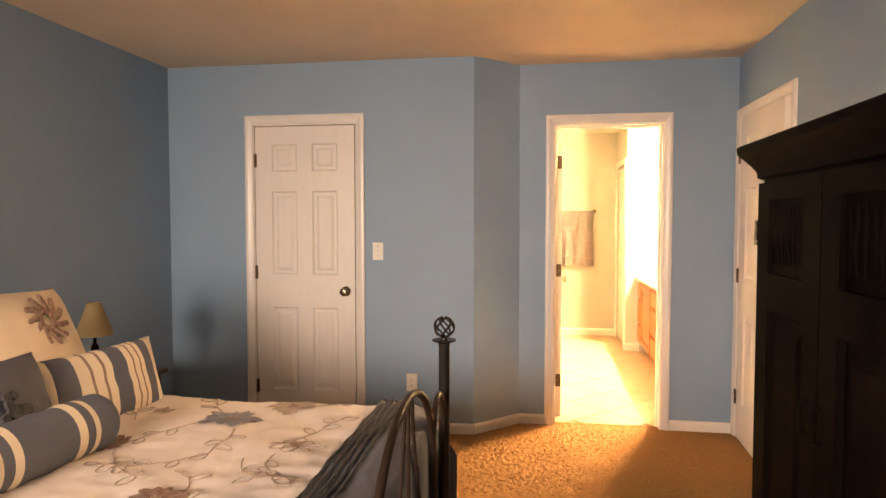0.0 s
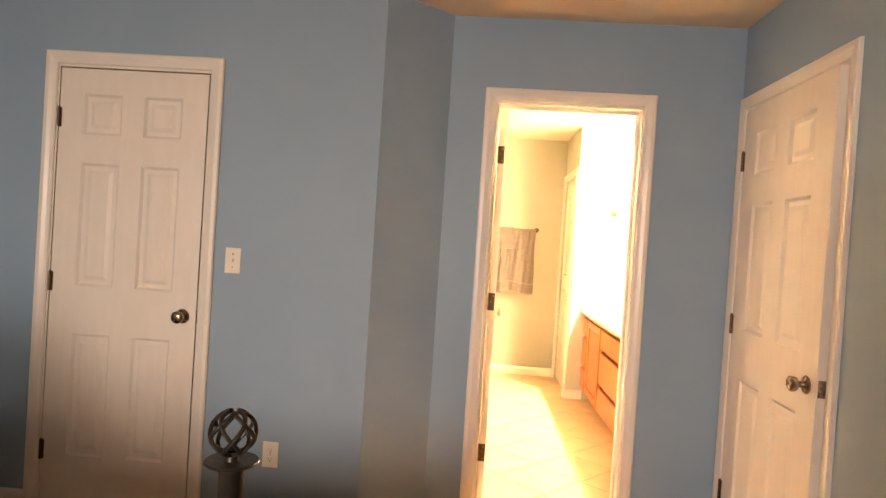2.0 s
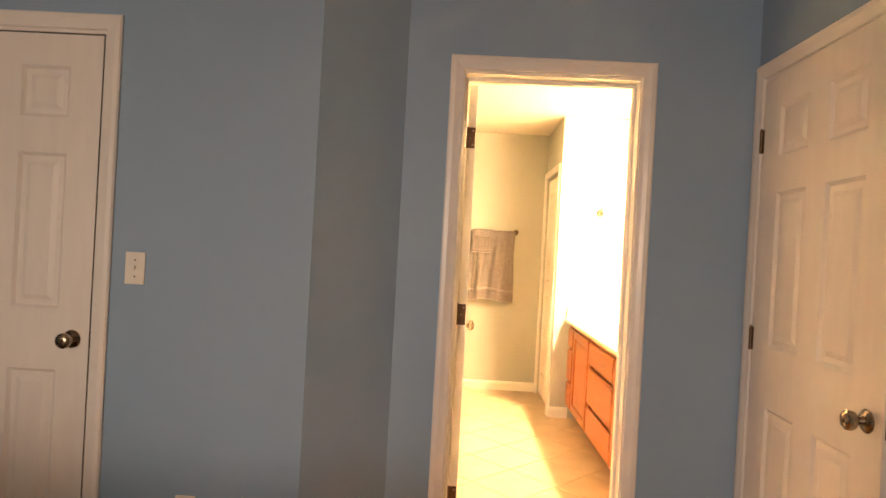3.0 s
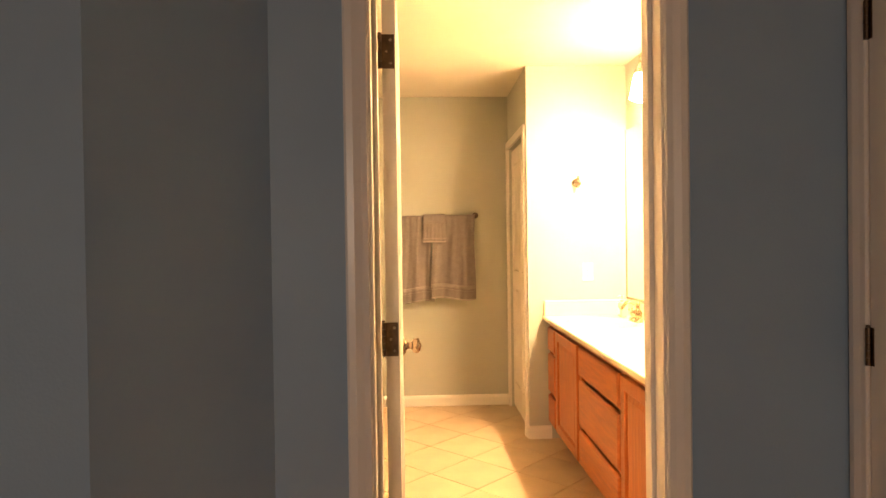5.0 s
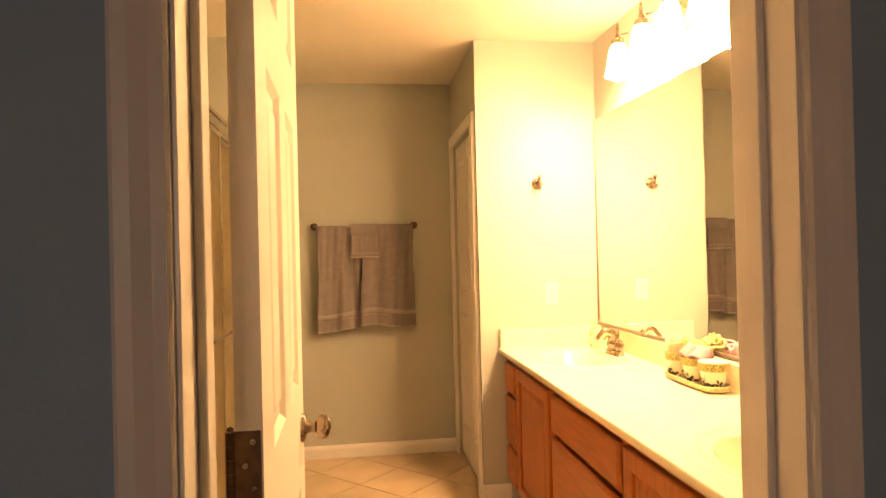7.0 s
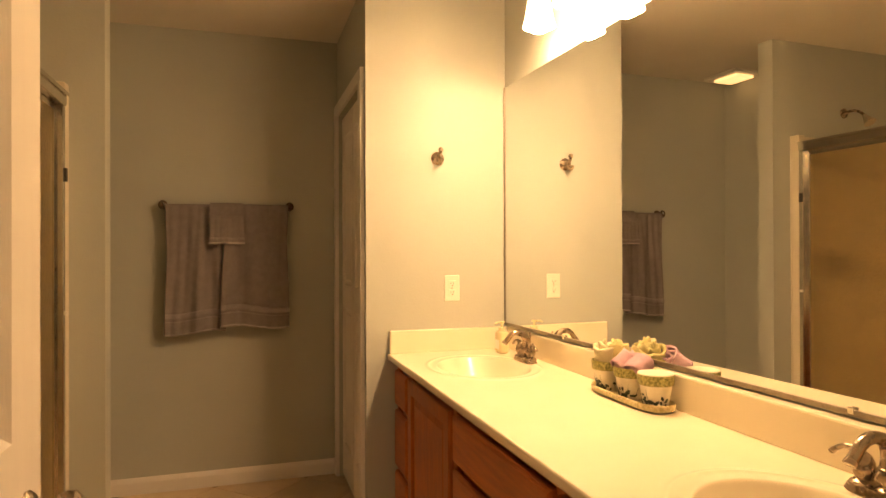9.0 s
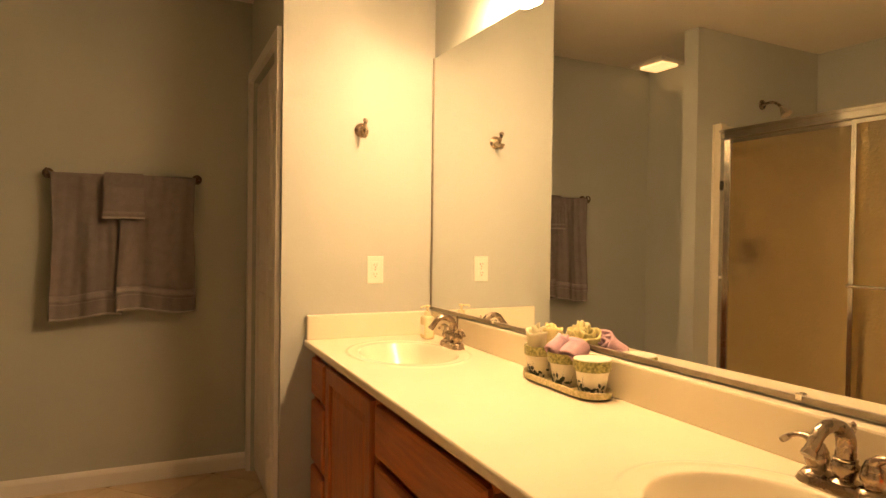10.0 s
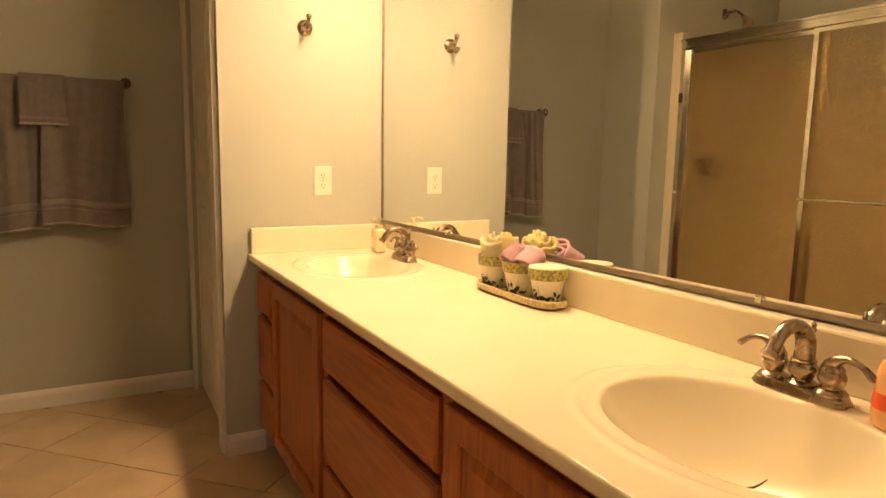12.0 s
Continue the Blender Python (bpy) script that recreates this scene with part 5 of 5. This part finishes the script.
# brown flower on the sham
bm = bmesh.new()
for k in range(11):
    a = 2 * math.pi * k / 11
    for q in range(6):
        rr = 0.028 + 0.010 * q
        u = Vector((rr * math.cos(a + 0.07 * q), 0, rr * 1.25 * math.sin(a + 0.07 * q)))
        lathe(bm, [(0.001, -0.004), (0.013, 0.0), (0.010, 0.003), (0.001, 0.005)], 7, Matrix.Translation(u) @ Matrix.Rotation(radians(90), 4, "X"))
sf = part("flower_embroidery", bm, THREADB, bpy.data.objects["euro_sham"])
sf.matrix_parent_inverse = Matrix()
sf.location = (0.13, -0.126, 0.11)
bm = bmesh.new()
rg = random.Random(5)
for k in range(30):
    a, rr = rg.uniform(0, 6.28), rg.uniform(0, 0.055)
    lathe(bm, [(0.001, 0), (0.016, 0.004), (0.012, 0.012), (0.001, 0.010)], 7, Matrix.Translation((rr * math.cos(a), 0, rr * math.sin(a))) @ Matrix.Rotation(radians(90), 4, "X"))
sf = part("ruffled_flower", bm, DARKCLOTH, bpy.data.objects["slate_pillow"], "dark ruffled flower")
sf.matrix_parent_inverse = Matrix()
sf.location = (0.02, -0.071, -0.01)
bo = thing("bolster", (0, 0, 0), "slate and cream striped bolster pillow on the bed", "pillow", "bed pillows")
bm = bmesh.new()
m = Matrix.Rotation(radians(90), 4, "Y")
lathe(bm, [(0.001, -0.30), (0.05, -0.298), (0.078, -0.285)] + [(0.086 + 0.0025 * math.sin(k * 1.7), -0.27 + 0.54 * k / 20) for k in range(21)] + [(0.078, 0.285), (0.05, 0.298), (0.001, 0.30)], 32, m)
part("cushion", bm, BO, bo, smooth=True)
bo.matrix_basis = pose(-0.84, 4.74, TZ + 0.090, 0, 0, 84)

# ---- nightstand and lamp ----
ns = thing("nightstand", (-1.76, 6.27, 0), "dark walnut nightstand beside the bed", "nightstand")
part("top", boxes((-1.985, -1.555, 5.97, 6.57, 0.525, 0.552), bevel=0.006), DARKWOOD, ns)
part("body", boxes((-1.98, -1.585, 6.0, 6.54, 0.09, 0.524)), DARKWOOD, ns)
for z0, z1 in ((0.12, 0.30), (0.32, 0.50)):
    d = part("drawer_front", boxes((-1.586, -1.568, 6.03, 6.51, z0, z1), bevel=0.004), DARKWOOD, ns)
    bm = bmesh.new()
    lathe(bm, [(0.001, 0), (0.008, 0), (0.007, 0.01), (0.013, 0.018), (0.010, 0.026), (0.001, 0.028)], 14, Matrix.Translation((-1.568, 6.27, (z0 + z1) / 2)) @ Matrix.Rotation(radians(90), 4, "Y"))
    part("drawer_knob", bm, BRASSY, d, smooth=True)
for x in (-1.955, -1.61):
    for y in (6.025, 6.515):
        part("leg", boxes((x - 0.022, x + 0.022, y - 0.022, y + 0.022, 0.0, 0.0895), bevel=0.003), DARKWOOD, ns)
lp = thing("table_lamp", (-1.74, 6.21, 0.552), "small table lamp with a tan shade and dark turned base", "lamp")
LS = 0.90                                     # size of the lamp
m = Matrix.Translation((-1.74, 6.21, 0.5525)) @ Matrix.Scale(LS, 4)
bm = bmesh.new()
lathe(bm, [(0.001, 0), (0.062, 0), (0.062, 0.012), (0.040, 0.022), (0.020, 0.040), (0.026, 0.065), (0.036, 0.10), (0.030, 0.14), (0.016, 0.165), (0.022, 0.185), (0.020, 0.21), (0.010, 0.225), (0.008, 0.29), (0.001, 0.29)], 24, m)
part("base", bm, BLACKWOOD, lp, smooth=True)
bm = bmesh.new()
rows = [[(-1.74 + LS * r * math.cos(2 * math.pi * k / 32), 6.21 + LS * r * math.sin(2 * math.pi * k / 32), 0.5525 + LS * z) for k in range(32)] for r, z in ((0.100, 0.275), (0.085, 0.325), (0.066, 0.38), (0.048, 0.43), (0.040, 0.462), (0.038, 0.462), (0.046, 0.43), (0.064, 0.38), (0.083, 0.325), (0.098, 0.275))]
grid_faces(bm, rows, close_u=True, close_v=True)
part("shade", bm, SHADECLOTH, lp, "tan fabric shade", smooth=True)

# ---- armoire ----
AX0, AX1, AY0, AY1, AZ = 1.168, 1.785, 4.26, 5.205, 1.53
ar = thing("armoire", (1.48, 4.75, 0), "black stained wooden armoire with a heavy crown and carved panels", "armoire")
part("carcass", boxes((AX0 + 0.02, AX1, AY0, AY1, 0.06, AZ), bevel=0.004), BLACKWOOD, ar)
part("plinth", boxes((AX0 - 0.005, AX1, AY0 - 0.015, AY1 + 0.015, 0.0, 0.09), bevel=0.006), BLACKWOOD, ar)
bm = bmesh.new()
rows = []
for o, z in ((0.0, AZ - 0.02), (0.012, AZ - 0.012), (0.014, AZ + 0.004), (0.024, AZ + 0.020), (0.044, AZ + 0.045), (0.056, AZ + 0.058), (0.058, AZ + 0.078), (0.050, AZ + 0.084)):
    rows.append([(AX0 + 0.018 - o, AY0 - o, z), (AX1, AY0 - o, z), (AX1, AY1 + o, z), (AX0 + 0.018 - o, AY1 + o, z)])
vs = grid_faces(bm, rows, close_v=True)
bm.faces.new(vs[0]), bm.faces.new(vs[-1])
part("crown", bm, BLACKWOOD, ar)
for y0, y1, hs in ((4.775, 5.185, 1), (4.29, 4.765, -1)):
    st, fx = 0.085, AX0
    zp = ((0.14, 0.24), (0.24, 1.15), (1.15, 1.25), (1.25, 1.45), (1.45, 1.50))
    bm = bmesh.new()
    ys, zs = (y0, y0 + st, y1 - st, y1), (0.14, 0.24, 1.15, 1.25, 1.45, 1.50)
    vf = [[[bm.verts.new((x, y, z)) for z in zs] for y in ys] for x in (fx, fx + 0.019)]
    holes = {(1, 1), (1, 3)}
    for i in range(3):
        for j in range(5):
            if (i, j) in holes:
                for p, q in (((i, j), (i + 1, j)), ((i + 1, j), (i + 1, j + 1)), ((i + 1, j + 1), (i, j + 1)), ((i, j + 1), (i, j))):
                    bm.faces.new((vf[0][p[0]][p[1]], vf[0][q[0]][q[1]], vf[1][q[0]][q[1]], vf[1][p[0]][p[1]]))
            else:
                for side in vf:
                    bm.faces.new((side[i][j], side[i + 1][j], side[i + 1][j + 1], side[i][j + 1]))
    for i in range(3):
        for j in (0, 5):
            bm.faces.new((vf[0][i][j], vf[0][i + 1][j], vf[1][i + 1][j], vf[1][i][j]))
    for j in range(5):
        for i in (0, 3):
            bm.faces.new((vf[0][i][j], vf[0][i][j + 1], vf[1][i][j + 1], vf[1][i][j]))
    d = part("cabinet_door", bm, BLACKWOOD, ar)
    bm = bmesh.new()
    rows = [[(fx + dd, y0 + st + i, 0.24 + i), (fx + dd, y1 - st - i, 0.24 + i), (fx + dd, y1 - st - i, 1.15 - i), (fx + dd, y0 + st + i, 1.15 - i)] for i, dd in ((0, 0.002), (0.008, 0.014), (0.03, 0.014), (0.05, 0.006))]
    vs = grid_faces(bm, rows, close_v=True)
    bm.faces.new(vs[-1])
    part("lower_panel", bm, BLACKWOOD, d)
    bm = boxes((fx + 0.012, fx + 0.019, y0 + st, y1 - st, 1.25, 1.45))
    part("carved_panel", bm, BLACKWOOD, d, "carved upper panel")
    for k in range(9):
        bm = bmesh.new()
        yy = y0 + st + 0.02 + (y1 - y0 - 2 * st - 0.04) * k / 8
        tube(bm, [(fx + 0.012, yy, 1.28), (fx + 0.011, yy + 0.010 * math.sin(k * 2.1), 1.34), (fx + 0.012, yy, 1.40), (fx + 0.012, yy + 0.006, 1.43)], [0.004, 0.007, 0.006, 0.002], 6)
        part("carving", bm, BLACKWOOD, d)
    bm = bmesh.new()
    yh = y0 + 0.03 if hs > 0 else y1 - 0.03
    tube(bm, [(fx - 0.004, yh, 0.98), (fx - 0.022, yh, 0.975), (fx - 0.026, yh, 0.94), (fx - 0.022, yh, 0.905), (fx - 0.004, yh, 0.90)], 0.005, 8)
    part("pull", bm, BLACKWOOD, d, smooth=True)
    for hz in (1.36, 0.35):
        yy = y1 + 0.006 if hs > 0 else y0 - 0.006
        bm = bmesh.new()
        lathe(bm, [(0.001, 0), (0.005, 0), (0.005, 0.07), (0.001, 0.07)], 10, Matrix.Translation((fx - 0.002, yy, hz - 0.035)))
        part("hinge", bm, NICKEL, d, "pale metal hinge", smooth=True)

# ---- floor tiles, laid at 45 degrees ----
PITCH, GAP = 0.339, 0.004
tb_ = bmesh.new()
hh = (PITCH - GAP) / 2
rows = [[(-hh + i, -hh + i, z), (hh - i, -hh + i, z), (hh - i, hh - i, z), (-hh + i, hh - i, z)] for i, z in ((0, -0.008), (0, -0.0012), (0.0015, 0.0))]
vs = grid_faces(tb_, rows, close_v=True)
tb_.faces.new(vs[-1])
bmesh.ops.recalc_face_normals(tb_, faces=tb_.faces)
tile_me = bpy.data.meshes.new("tile")
tb_.to_mesh(tile_me)
tb_.free()
tile_me.materials.append(TILE)
cut_x = (0.02, 1.70)
NODE = Vector((1.037, 10.347))
e1, e2 = Vector((1, 1)).normalized(), Vector((-1, 1)).normalized()
for i in range(-9, 6):
    for j in range(-8, 8):
        c = NODE + e1 * (PITCH * (i + 0.5)) + e2 * (PITCH * (j + 0.5))
        if cut_x[0] - 0.15 < c.x < cut_x[1] + 0.2 and YB2 - 0.2 < c.y < YT + 0.2:
            # whole tiles run on below the walls and cabinets; the rim row at the door is trimmed
            if c.y - PITCH * 0.707 < YB + 0.07:
                bm = bmesh.new()
                bm.from_mesh(tile_me)
                bmesh.ops.transform(bm, matrix=Matrix.Translation((c.x, c.y, 0)) @ Matrix.Rotation(radians(45), 4, "Z"), verts=bm.verts)
                g = bm.verts[:] + bm.edges[:] + bm.faces[:]
                bmesh.ops.bisect_plane(bm, geom=g, plane_co=(0, YB + 0.065, 0), plane_no=(0, -1, 0), clear_outer=True)
                if len(bm.faces) == 0:
                    bm.free()
                    continue
                part("tile", bm, TILE, bath_floor)
                continue
            t = new("tile", tile_me)
            t.parent = bath_floor
            t.matrix_basis = pose(c.x, c.y, 0, 0, 0, 45)
